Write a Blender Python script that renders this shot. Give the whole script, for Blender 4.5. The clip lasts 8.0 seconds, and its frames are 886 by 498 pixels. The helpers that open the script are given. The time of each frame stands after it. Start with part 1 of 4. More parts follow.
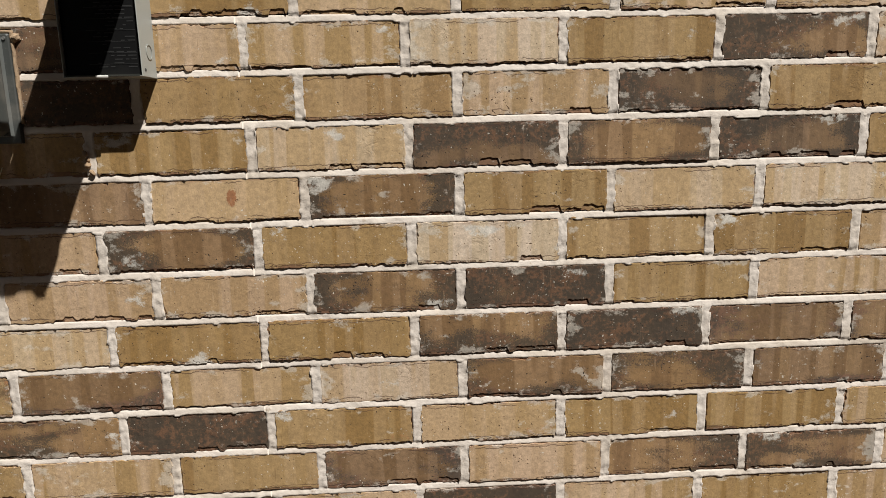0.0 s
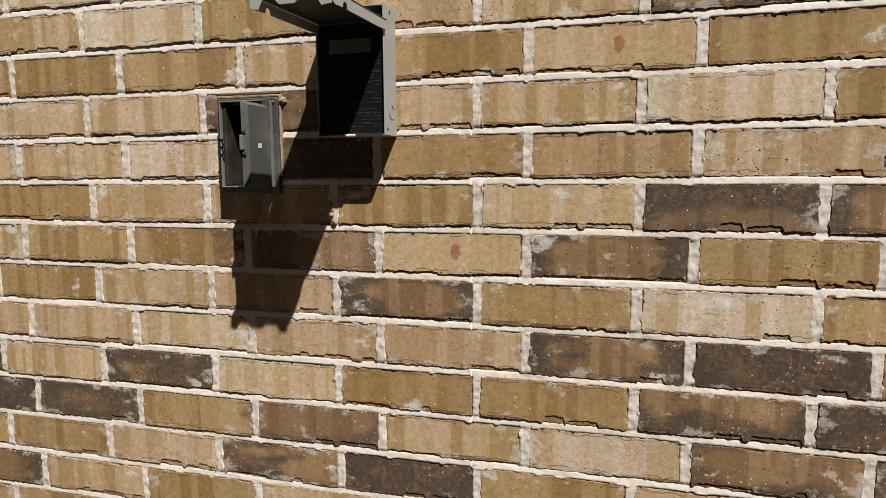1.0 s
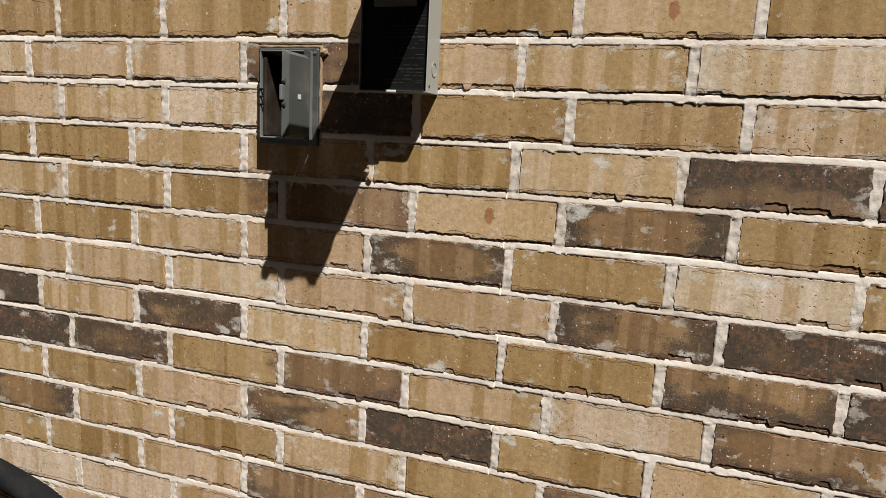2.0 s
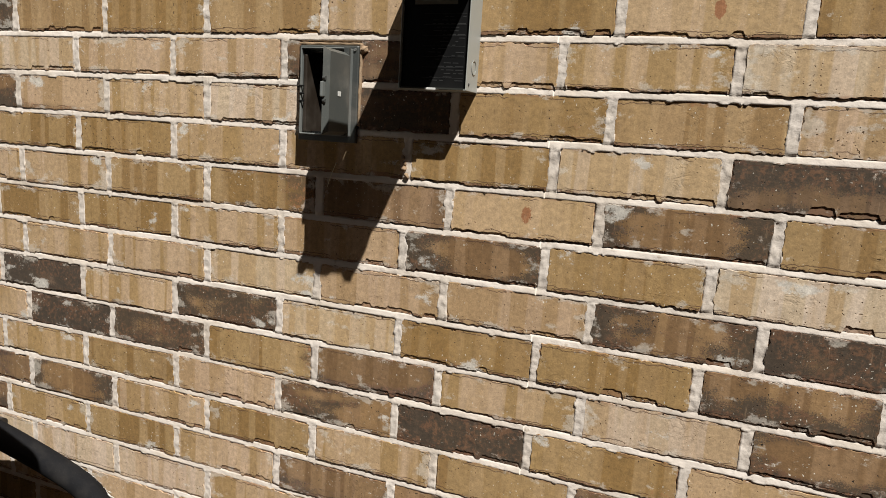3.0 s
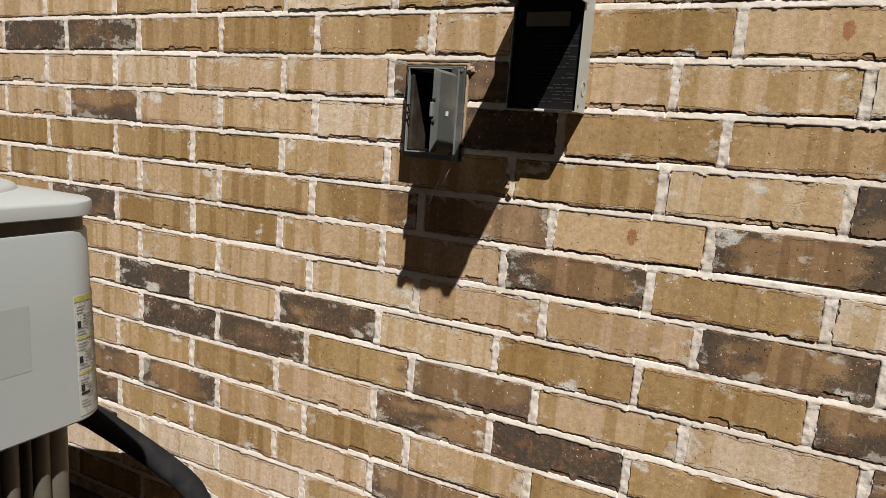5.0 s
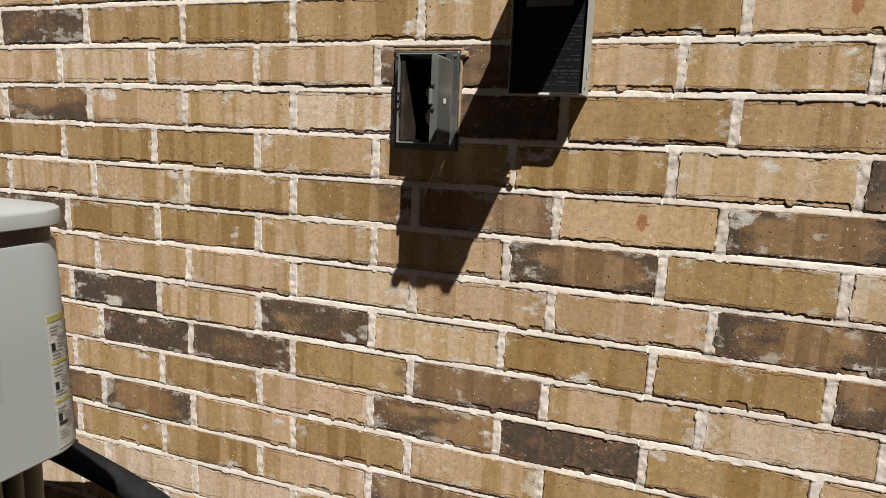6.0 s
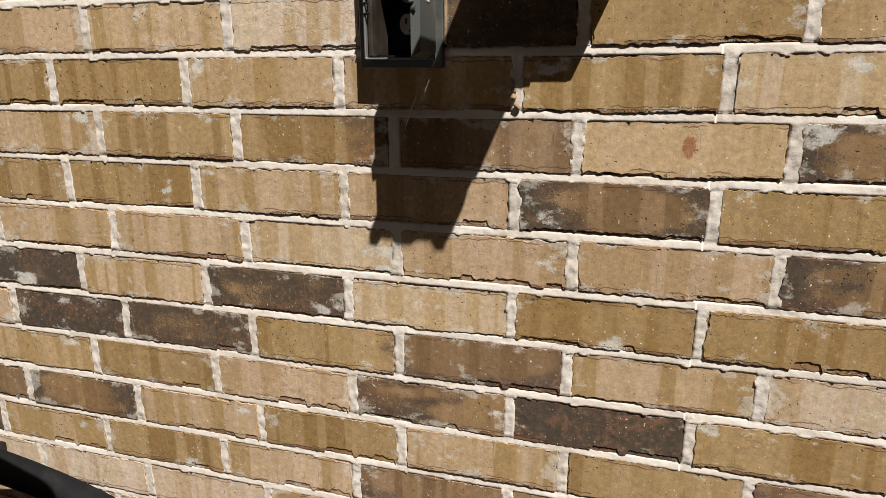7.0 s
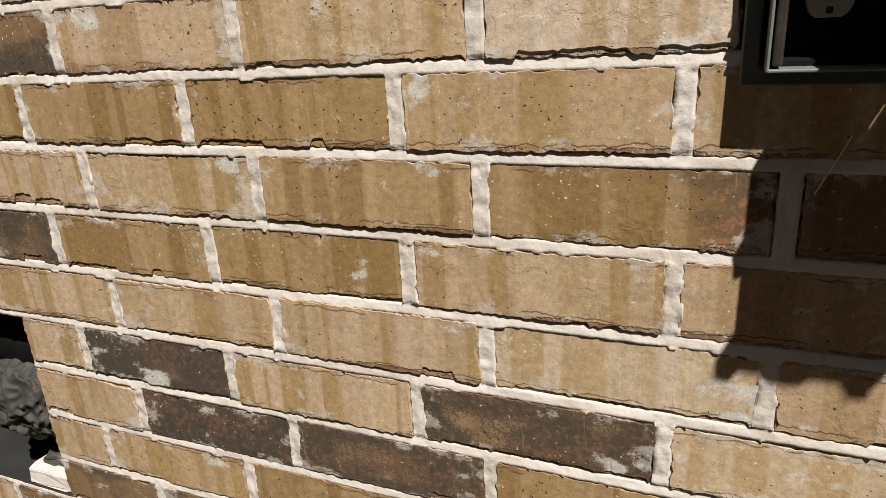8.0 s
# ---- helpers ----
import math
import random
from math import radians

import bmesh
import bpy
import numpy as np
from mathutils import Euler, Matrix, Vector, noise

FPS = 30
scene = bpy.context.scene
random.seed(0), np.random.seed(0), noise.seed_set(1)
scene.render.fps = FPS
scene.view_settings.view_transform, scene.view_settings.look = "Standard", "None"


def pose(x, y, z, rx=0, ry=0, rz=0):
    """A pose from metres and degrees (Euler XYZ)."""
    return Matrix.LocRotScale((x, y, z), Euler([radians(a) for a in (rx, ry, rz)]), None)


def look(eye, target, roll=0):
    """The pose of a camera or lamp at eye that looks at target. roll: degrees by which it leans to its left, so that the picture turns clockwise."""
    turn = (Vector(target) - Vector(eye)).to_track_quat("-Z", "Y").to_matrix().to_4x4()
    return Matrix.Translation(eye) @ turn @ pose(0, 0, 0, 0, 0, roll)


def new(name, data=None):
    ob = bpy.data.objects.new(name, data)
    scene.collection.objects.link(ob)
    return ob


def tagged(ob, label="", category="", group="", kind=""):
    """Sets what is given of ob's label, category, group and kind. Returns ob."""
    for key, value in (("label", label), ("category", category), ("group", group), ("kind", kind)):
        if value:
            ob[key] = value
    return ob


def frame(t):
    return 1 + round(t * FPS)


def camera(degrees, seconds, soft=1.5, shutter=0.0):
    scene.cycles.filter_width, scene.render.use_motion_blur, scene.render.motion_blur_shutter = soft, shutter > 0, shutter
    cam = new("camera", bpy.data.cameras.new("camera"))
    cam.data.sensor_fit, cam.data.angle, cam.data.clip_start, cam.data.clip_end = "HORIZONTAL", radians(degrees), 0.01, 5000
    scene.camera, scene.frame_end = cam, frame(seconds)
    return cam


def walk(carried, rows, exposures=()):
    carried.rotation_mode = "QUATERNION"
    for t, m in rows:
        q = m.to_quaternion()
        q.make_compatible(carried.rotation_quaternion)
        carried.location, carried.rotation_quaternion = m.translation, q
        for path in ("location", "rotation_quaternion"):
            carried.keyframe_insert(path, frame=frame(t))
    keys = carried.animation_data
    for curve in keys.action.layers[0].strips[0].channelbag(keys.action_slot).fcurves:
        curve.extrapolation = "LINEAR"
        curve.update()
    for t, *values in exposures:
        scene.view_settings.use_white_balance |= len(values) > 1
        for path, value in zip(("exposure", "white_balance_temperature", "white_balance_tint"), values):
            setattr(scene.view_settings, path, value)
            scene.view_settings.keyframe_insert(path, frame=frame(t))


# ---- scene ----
cam = camera(67.9, 8.0, soft=0.6)
PATH = [
    (0, (0.262, -1.087, 0.994), (0.342, 0.878, 0.631), -1.4),
    (0.2, (0.317, -1.086, 0.987), (0.338, 0.889, 0.677), -1.8),
    (0.5, (0.283, -1.077, 1.024), (0.078, 0.886, 0.701), -0.2),
    (0.8, (0.314, -1.054, 0.976), (-0.239, 0.863, 0.836), -1.1),
    (1, (0.232, -1.054, 1.026), (-0.296, 0.86, 0.784), -0.4),
    (1.5, (0.214, -1.048, 1.018), (-0.311, 0.856, 0.698), 2.2),
    (2, (0.22, -1.05, 1.015), (-0.378, 0.828, 0.676), 2.9),
    (3.5, (0.197, -1.059, 1.013), (-0.506, 0.781, 0.665), 4.0),
    (4, (0.188, -1.07, 1.014), (-0.548, 0.757, 0.666), 4.2),
    (4.5, (0.172, -1.09, 1.021), (-0.627, 0.712, 0.687), 3.9),
    (4.7, (0.165, -1.093, 1.032), (-0.697, 0.679, 0.69), 4.1),
    (5.8, (0.064, -1.058, 1.025), (-0.715, 0.752, 0.684), 2.4),
    (6, (0.028, -1.08, 1.014), (-0.655, 0.768, 0.67), 2.3),
    (6.5, (-0.037, -1.033, 1.001), (-0.502, 0.843, 0.489), -0.2),
    (7, (-0.093, -0.872, 0.988), (-0.65, 0.972, 0.451), -0.3),
    (7.5, (-0.211, -0.707, 1.028), (-0.983, 1.046, 0.451), -2.8),
    (8, (-0.48, -0.558, 1.043), (-1.233, 1.176, 0.392), -3.4),
]
walk(cam, [(t, look(eye, target, roll)) for t, eye, target, roll in PATH], [(0.0, 0.32), (1.0, 0.35), (3.5, 0.38), (4.7, 0.45), (6.0, 0.45), (7.0, 0.45), (8.0, 0.40)])


# ---- light ----
SUN_WAY = Vector((0.87, -1.0, 1.98)).normalized()
world = bpy.data.worlds.new("sky")
scene.world = world
world.use_nodes = True
sky = world.node_tree.nodes.new("ShaderNodeTexSky")
sky.sky_type, sky.sun_disc = "NISHITA", False
sky.sun_elevation = math.asin(SUN_WAY.z)
sky.sun_rotation = math.atan2(SUN_WAY.x, SUN_WAY.y)
back = world.node_tree.nodes["Background"]
back.inputs["Strength"].default_value = 0.021
world.node_tree.links.new(sky.outputs["Color"], back.inputs["Color"])
lamp = bpy.data.lights.new("sun", "SUN")
lamp.energy, lamp.angle, lamp.color = 5.0, radians(0.53), (1.0, 0.982, 0.945)
sun = new("sun", lamp)
sun.matrix_world = look(SUN_WAY * 8, (0, 0, 0))

# ---- materials ----


class Tree:
    """A short hand for node materials."""

    def __init__(self, name, rough=0.8, metal=0.0):
        self.mat = bpy.data.materials.new(name)
        self.mat.use_nodes = True
        self.t = self.mat.node_tree
        self.bsdf = self.t.nodes["Principled BSDF"]
        self.bsdf.inputs["Roughness"].default_value = rough
        self.bsdf.inputs["Metallic"].default_value = metal

    def put(self, socket, value):
        if isinstance(value, bpy.types.NodeSocket):
            self.t.links.new(value, socket)
        elif isinstance(value, tuple) and len(value) == 3 and socket.type == "RGBA":
            socket.default_value = (*value, 1)
        else:
            socket.default_value = value

    def node(self, kind, **inputs):
        n = self.t.nodes.new(kind)
        for k, v in inputs.items():
            self.put(n.inputs[k.replace("_", " ")], v)
        return n

    def coords(self, scale=(1, 1, 1), loose=True):
        vec = self.node("ShaderNodeTexCoord").outputs["Object"]
        if loose:
            info = self.node("ShaderNodeObjectInfo")
            shift = self.node("ShaderNodeVectorMath")
            shift.operation = "SCALE"
            shift.inputs[0].default_value = (31.7, 12.9, 57.3)
            self.put(shift.inputs["Scale"], info.outputs["Random"])
            add = self.node("ShaderNodeVectorMath")
            self.put(add.inputs[0], vec)
            self.put(add.inputs[1], shift.outputs[0])
            vec = add.outputs[0]
        m = self.node("ShaderNodeMapping", Vector=vec)
        m.inputs["Scale"].default_value = scale
        return m.outputs[0]

    def noise(self, vec, scale, detail=3.0, rough=0.55):
        n = self.node("ShaderNodeTexNoise", Vector=vec, Scale=scale, Detail=detail, Roughness=rough)
        return n.outputs["Fac"]

    def ramp(self, fac, lo, hi):
        n = self.node("ShaderNodeMapRange", Value=fac)
        n.interpolation_type = "SMOOTHSTEP"
        n.inputs["From Min"].default_value, n.inputs["From Max"].default_value = lo, hi
        return n.outputs["Result"]

    def mix(self, fac, a, b, blend="MIX"):
        n = self.t.nodes.new("ShaderNodeMix")
        n.data_type, n.blend_type = "RGBA", blend
        self.put(n.inputs[0], fac)
        self.put(n.inputs[6], a)
        self.put(n.inputs[7], b)
        return n.outputs[2]

    def math(self, op, a, b=0.0):
        n = self.t.nodes.new("ShaderNodeMath")
        n.operation = op
        self.put(n.inputs[0], a)
        self.put(n.inputs[1], b)
        return n.outputs[0]

    def bump(self, height, strength, distance, under=None):
        n = self.node("ShaderNodeBump", Height=height, Strength=strength, Distance=distance)
        if under is not None:
            self.put(n.inputs["Normal"], under)
        return n.outputs[0]

    def done(self, colour, normal=None, rough=None):
        self.put(self.bsdf.inputs["Base Color"], colour)
        if normal is not None:
            self.put(self.bsdf.inputs["Normal"], normal)
        if rough is not None:
            self.put(self.bsdf.inputs["Roughness"], rough)
        return self.mat


MORTAR_COLOUR = (0.67, 0.595, 0.52)


def brick_material(name, light, deep, stain, stain_from, smear_from, spot=False):
    """Wire-cut clay face: drag streaks down the face, burnt stains, mortar smears, chipped edges, pits."""
    m = Tree(name, 0.88)
    plain = m.coords()
    streak = m.noise(m.coords((38, 38, 4.5)), 1.0, 4.5, 0.62)
    band = m.noise(m.coords((21, 21, 0.8)), 1.0, 1.0, 0.4)
    blot = m.noise(m.coords((9, 9, 15)), 1.0, 6, 0.64)
    grain = m.noise(plain, 460, 3, 0.75)
    fine = m.noise(plain, 130, 4, 0.7)
    smear = m.noise(m.coords((26, 26, 40)), 1.0, 5, 0.62)
    pits = m.noise(plain, 240, 1.5, 0.5)
    # how near the rim of the face: 0 in the middle, 1 at the edge
    here = m.node("ShaderNodeSeparateXYZ", Vector=m.node("ShaderNodeTexCoord").outputs["Object"])
    up = m.math("MULTIPLY", m.math("ABSOLUTE", here.outputs["Z"]), 29.8)
    across = m.ramp(m.math("ABSOLUTE", here.outputs["X"]), 0.080, 0.119)
    rim = m.math("MAXIMUM", m.ramp(up, 0.45, 1.0), across)
    foot = m.ramp(here.outputs["Z"], -0.0265, -0.0315)
    wander = m.math("SUBTRACT", fine, 0.5)
    grit = m.math("SUBTRACT", grain, 0.5)
    c = m.mix(m.ramp(m.math("ADD", band, m.math("MULTIPLY", wander, 0.04)), 0.485, 0.522), light, deep)
    panel = m.noise(m.coords((38, 38, 1.5)), 1.0, 0.0)
    c = m.mix(m.math("MULTIPLY", m.ramp(panel, 0.54, 0.60), 0.55), c, (min(1, light[0] * 1.20), min(1, light[1] * 1.25), min(1, light[2] * 1.48)))
    c = m.mix(m.math("MULTIPLY", m.ramp(streak, 0.50, 0.68), 0.5), c, deep)
    c = m.mix(m.math("MULTIPLY", m.ramp(streak, 0.42, 0.28), 0.25), c, (min(1, light[0] * 1.25), min(1, light[1] * 1.28), min(1, light[2] * 1.35)))
    info = m.node("ShaderNodeObjectInfo")
    tone = info.outputs["Random"]
    hue = m.math("FRACT", m.math("MULTIPLY", tone, 17.3))
    c = m.mix(m.math("MULTIPLY", m.ramp(hue, 0.45, 0.0), 0.30), c, (light[0] * 1.06, light[1] * 1.02, light[2] * 1.22))
    c = m.mix(m.math("MULTIPLY", m.ramp(hue, 0.6, 1.0), 0.42), c, (deep[0] * 1.06, deep[1] * 1.03, deep[2] * 0.92))
    c = m.mix(m.math("MULTIPLY", tone, 0.28), c, (deep[0] * 0.82, deep[1] * 0.76, deep[2] * 0.66))
    slow = m.noise(m.coords((8, 8, 17)), 1.0, 3.5, 0.55)
    burn = m.math("ADD", m.math("ADD", slow, m.math("MULTIPLY", wander, 0.36)), m.math("ADD", m.math("MULTIPLY", rim, 0.10), m.math("MULTIPLY", grit, 0.5)))
    # where the kiln flashed this brick: the object's colour holds its lean along x, along z, to both ends, and its amount
    lean = m.node("ShaderNodeSeparateColor", Color=info.outputs["Color"])
    along = m.math("MULTIPLY", here.outputs["X"], 8.4)
    rise = m.math("MULTIPLY", here.outputs["Z"], 29.8)
    ends = m.math("SUBTRACT", m.math("MULTIPLY", m.math("ABSOLUTE", along), 2.0), 1.0)
    flash = m.math("MULTIPLY", m.math("SUBTRACT", info.outputs["Alpha"], 0.5), 1.0)
    for share, way in ((lean.outputs[0], along), (lean.outputs[1], rise), (lean.outputs[2], ends)):
        flash = m.math("ADD", flash, m.math("MULTIPLY", m.math("SUBTRACT", share, 0.5), way))
    burn = m.math("ADD", burn, m.math("MULTIPLY", flash, 0.36))
    soot = m.mix(m.ramp(m.math("ADD", fine, m.math("MULTIPLY", m.math("SUBTRACT", blot, 0.5), 0.9)), 0.46, 0.68), stain, (stain[0] * 2.0 + 0.022, stain[1] * 1.5 + 0.006, stain[2] * 1.3))
    c = m.mix(m.math("MULTIPLY", m.ramp(burn, stain_from + 0.02, stain_from + 0.15), 0.88), c, soot)
    if spot:
        d = m.node("ShaderNodeVectorMath")
        d.operation = "DISTANCE"
        m.put(d.inputs[0], m.coords((1.6, 1.0, 0.9), loose=False))
        d.inputs[1].default_value = (0.016, 0.0, 0.004)
        away = m.math("ADD", d.outputs["Value"], m.math("MULTIPLY", wander, 0.02))
        c = m.mix(m.ramp(away, 0.0135, 0.0105), c, (0.34, 0.15, 0.065))
    fold = m.node("ShaderNodeTexNoise", Vector=plain, Scale=38.0, Detail=5.0, Roughness=0.6, Distortion=1.6).outputs["Fac"]
    fold_here = m.ramp(m.noise(plain, 12, 2), 0.58, 0.72)
    chip = m.ramp(m.math("ADD", m.math("MULTIPLY", foot, 0.30), m.math("ADD", blot, m.math("MULTIPLY", wander, 0.5))), 0.80, 0.86)
    c = m.mix(m.math("MULTIPLY", chip, 0.8), c, (0.16, 0.082, 0.045))
    c = m.mix(m.math("MULTIPLY", m.math("MULTIPLY", m.ramp(fold, 0.53, 0.49), m.ramp(fold, 0.45, 0.49)), m.math("MULTIPLY", fold_here, 0.22)), c, (deep[0] * 0.5, deep[1] * 0.43, deep[2] * 0.38))
    broken = m.mix(m.ramp(fine, 0.4, 0.6), (light[0] * 0.40 + 0.16, light[1] * 0.30 + 0.085, light[2] * 0.25 + 0.055), (light[0] * 0.25 + 0.10, light[1] * 0.20 + 0.05, light[2] * 0.2 + 0.03))
    c = m.mix(m.math("MULTIPLY", m.ramp(here.outputs["Y"], 0.0016, 0.0022), 0.8), c, broken)
    edge = m.math("MULTIPLY", m.ramp(m.math("ADD", m.math("ABSOLUTE", here.outputs["Z"]), m.math("MULTIPLY", wander, 0.012)), 0.0295, 0.0335), m.ramp(smear, 0.44, 0.56))
    c = m.mix(m.math("MULTIPLY", edge, 0.62), c, (light[0] * 0.32 + 0.10, light[1] * 0.24 + 0.045, light[2] * 0.2 + 0.03))
    split_here = m.noise(m.coords((11, 11, 3)), 1.0, 1.0)
    drift = m.math("MULTIPLY", m.math("SUBTRACT", m.noise(m.coords((60, 60, 0.1)), 1.0, 3.0, 0.6), 0.5), 0.012)
    for level, lo, hi in ((-0.0275, 0.48, 0.52), (0.0295, 0.50, 0.46)):
        off_line = m.math("ABSOLUTE", m.math("ADD", m.math("SUBTRACT", here.outputs["Z"], level), drift))
        split = m.math("MULTIPLY", m.ramp(off_line, 0.0011, 0.0004), m.ramp(split_here, lo, hi))
        c = m.mix(m.math("MULTIPLY", split, 0.75), c, (0.075, 0.035, 0.02))
    film = m.math("ADD", m.math("ADD", m.math("ADD", smear, m.math("MULTIPLY", m.math("SUBTRACT", m.noise(plain, 8.5, 1.0), 0.5), 0.36)), m.math("MULTIPLY", rim, 0.125)), m.math("ADD", m.math("MULTIPLY", grit, 0.15), m.math("MULTIPLY", wander, 0.20)))
    c = m.mix(m.math("MULTIPLY", m.ramp(film, smear_from - 0.022, smear_from + 0.08), 0.5), c, (0.58, 0.53, 0.45))
    for key in ("smear", "smear_low"):
        # a trowel smear at its own place on this brick: x, z and half its height
        mark = m.t.nodes.new("ShaderNodeAttribute")
        mark.attribute_type, mark.attribute_name = "OBJECT", key
        spot_at = m.node("ShaderNodeSeparateXYZ", Vector=mark.outputs["Vector"])
        dx = m.math("MULTIPLY", m.math("SUBTRACT", here.outputs["X"], spot_at.outputs[0]), 0.5)
        dz = m.math("SUBTRACT", here.outputs["Z"], spot_at.outputs[1])
        far = m.math("SQRT", m.math("ADD", m.math("MULTIPLY", dx, dx), m.math("MULTIPLY", dz, dz)))
        inside = m.math("SUBTRACT", m.math("ADD", spot_at.outputs[2], m.math("MULTIPLY", m.math("SUBTRACT", smear, 0.5), 0.075)), m.math("ADD", far, m.math("MULTIPLY", wander, 0.02)))
        inside = m.ramp(m.math("ADD", inside, m.math("MULTIPLY", grit, 0.016)), -0.001, 0.009)
        here_at_all = m.math("GREATER_THAN", spot_at.outputs[2], 0.001)
        c = m.mix(m.math("MULTIPLY", m.math("MULTIPLY", inside, here_at_all), 0.78), c, (0.63, 0.59, 0.52))
    pits = m.math("ADD", pits, m.math("MULTIPLY", m.math("SUBTRACT", blot, 0.5), 0.35))
    scuff = m.noise(m.coords((260, 260, 26)), 1.0, 2.0, 0.5)
    c = m.mix(m.math("MULTIPLY", m.ramp(scuff, 0.66, 0.74), 0.22), c, (min(1, light[0] * 1.3 + 0.08), min(1, light[1] * 1.3 + 0.08), min(1, light[2] * 1.3 + 0.08)))
    c = m.mix(m.math("MULTIPLY", m.ramp(scuff, 0.32, 0.25), 0.35), c, (deep[0] * 0.45, deep[1] * 0.40, deep[2] * 0.36))
    c = m.mix(m.ramp(pits, 0.285, 0.235), c, (stain[0] * 0.6, stain[1] * 0.55, stain[2] * 0.5))
    c = m.mix(m.ramp(pits, 0.722, 0.77), c, (0.62, 0.56, 0.46))
    shade = m.node("ShaderNodeMapRange", Value=grain)
    shade.inputs["From Min"].default_value, shade.inputs["From Max"].default_value = 0.25, 0.75
    shade.inputs["To Min"].default_value, shade.inputs["To Max"].default_value = 0.84, 1.16
    c = m.mix(1.0, c, shade.outputs["Result"], "MULTIPLY")
    mottle = m.node("ShaderNodeMapRange", Value=fine)
    mottle.inputs["From Min"].default_value, mottle.inputs["From Max"].default_value = 0.3, 0.7
    mottle.inputs["To Min"].default_value, mottle.inputs["To Max"].default_value = 0.80, 1.22
    c = m.mix(1.0, c, mottle.outputs["Result"], "MULTIPLY")
    n = m.bump(grain, 0.16, 0.0010)
    n = m.bump(m.math("ADD", m.math("MULTIPLY", fine, 0.7), m.math("MULTIPLY", streak, 0.3)), 0.22, 0.003, n)
    n = m.bump(m.ramp(pits, 0.21, 0.28), 0.7, 0.0016, n)
    n = m.bump(m.math("MULTIPLY", chip, -1.0), 0.8, 0.003, n)
    n = m.bump(m.math("MULTIPLY", m.ramp(fold, 0.44, 0.54), fold_here), 0.2, 0.003, n)
    n = m.bump(m.noise(plain, 22, 3), 0.16, 0.008, n)
    return m.done(c, n)


TAN, OCHRE, PALE, BROWN, DARK = (0.50, 0.35, 0.205), (0.38, 0.25, 0.11), (0.56, 0.435, 0.295), (0.29, 0.18, 0.088), (0.054, 0.040, 0.027)
BRICKS = {
    "t": brick_material("tan_brick", TAN, (0.37, 0.24, 0.105), (0.17, 0.10, 0.05), 0.72, 0.665),
    "o": brick_material("ochre_brick", OCHRE, (0.27, 0.16, 0.055), (0.13, 0.08, 0.04), 0.72, 0.68),
    "p": brick_material("pale_brick", PALE, (0.46, 0.32, 0.175), (0.25, 0.16, 0.085), 0.76, 0.645),
    "b": brick_material("brown_brick", BROWN, (0.19, 0.11, 0.05), (0.07, 0.052, 0.04), 0.54, 0.67),
    "m": brick_material("flashed_brick", (0.32, 0.195, 0.088), (0.21, 0.12, 0.052), DARK, 0.47, 0.655),
    "d": brick_material("dark_brick", (0.22, 0.132, 0.064), (0.14, 0.085, 0.045), DARK, 0.36, 0.67),
    "w": brick_material("smeared_dark_brick", (0.17, 0.11, 0.064), (0.11, 0.074, 0.046), DARK, 0.38, 0.655),
    "s": brick_material("spotted_tan_brick", TAN, (0.44, 0.30, 0.155), (0.25, 0.15, 0.08), 0.76, 0.70, spot=True),
}


def mortar_material(name, colour):
    m = Tree(name, 0.95)
    v = m.coords(loose=False)
    big, mid, grit = m.noise(v, 9, 3), m.noise(v, 70, 4, 0.6), m.noise(v, 480, 3, 0.7)
    c = m.mix(m.ramp(big, 0.4, 0.7), colour, (colour[0] * 0.86, colour[1] * 0.83, colour[2] * 0.78))
    c = m.mix(m.ramp(mid, 0.60, 0.75), c, (colour[0] * 0.72, colour[1] * 0.66, colour[2] * 0.58))
    c = m.mix(m.ramp(grit, 0.31, 0.24), c, (0.45, 0.37, 0.29))
    n = m.bump(grit, 0.22, 0.0010)
    n = m.bump(mid, 0.40, 0.004, n)
    return m.done(c, n)


MORTAR = mortar_material("mortar", MORTAR_COLOUR)


def coat(name, colour, rough=0.5, metal=0.0, dirt=0.25, grain=0.15, dust=(0.35, 0.31, 0.26)):
    """Paint, plastic or sheet metal with light dust and fine grain."""
    m = Tree(name, rough, metal)
    v = m.coords(loose=False)
    big, fine = m.noise(v, 14, 4, 0.6), m.noise(v, 350, 3)
    c = m.mix(m.math("MULTIPLY", m.ramp(big, 0.45, 0.75), dirt), colour, dust)
    c = m.mix(m.math("MULTIPLY", m.ramp(fine, 0.55, 0.75), dirt * 0.5), c, dust)
    r = m.node("ShaderNodeMapRange", Value=big)
    r.inputs["To Min"].default_value, r.inputs["To Max"].default_value = rough - 0.1, min(1, rough + 0.15)
    return m.done(c, m.bump(fine, grain, 0.0006), r.outputs["Result"])


GREY_PAINT = coat("grey_painted_steel", (0.36, 0.37, 0.34), 0.45, 0, 0.12)
# grey steel with the shade under the raised lid put into its colour
SHADED_STEEL = coat("shade_dark_steel", (0.022, 0.025, 0.019), 0.55, 0, 0.05)
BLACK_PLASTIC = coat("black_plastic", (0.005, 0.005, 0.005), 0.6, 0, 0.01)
BLACK_PLASTIC.node_tree.nodes["Principled BSDF"].inputs["Specular IOR Level"].default_value = 0.2
DARK_GREY = coat("dark_grey_plastic", (0.06, 0.064, 0.060), 0.36, 0, 0.2)
COVER_GREY = coat("faded_grey_cover_plastic", (0.088, 0.093, 0.085), 0.33, 0, 0.25)
MID_GREY = coat("weathered_grey_plastic", (0.16, 0.17, 0.16), 0.5, 0, 0.3)
CLEAR_DUSTY = coat("dusty_smoked_plastic", (0.028, 0.020, 0.014), 0.4, 0, 0.12)
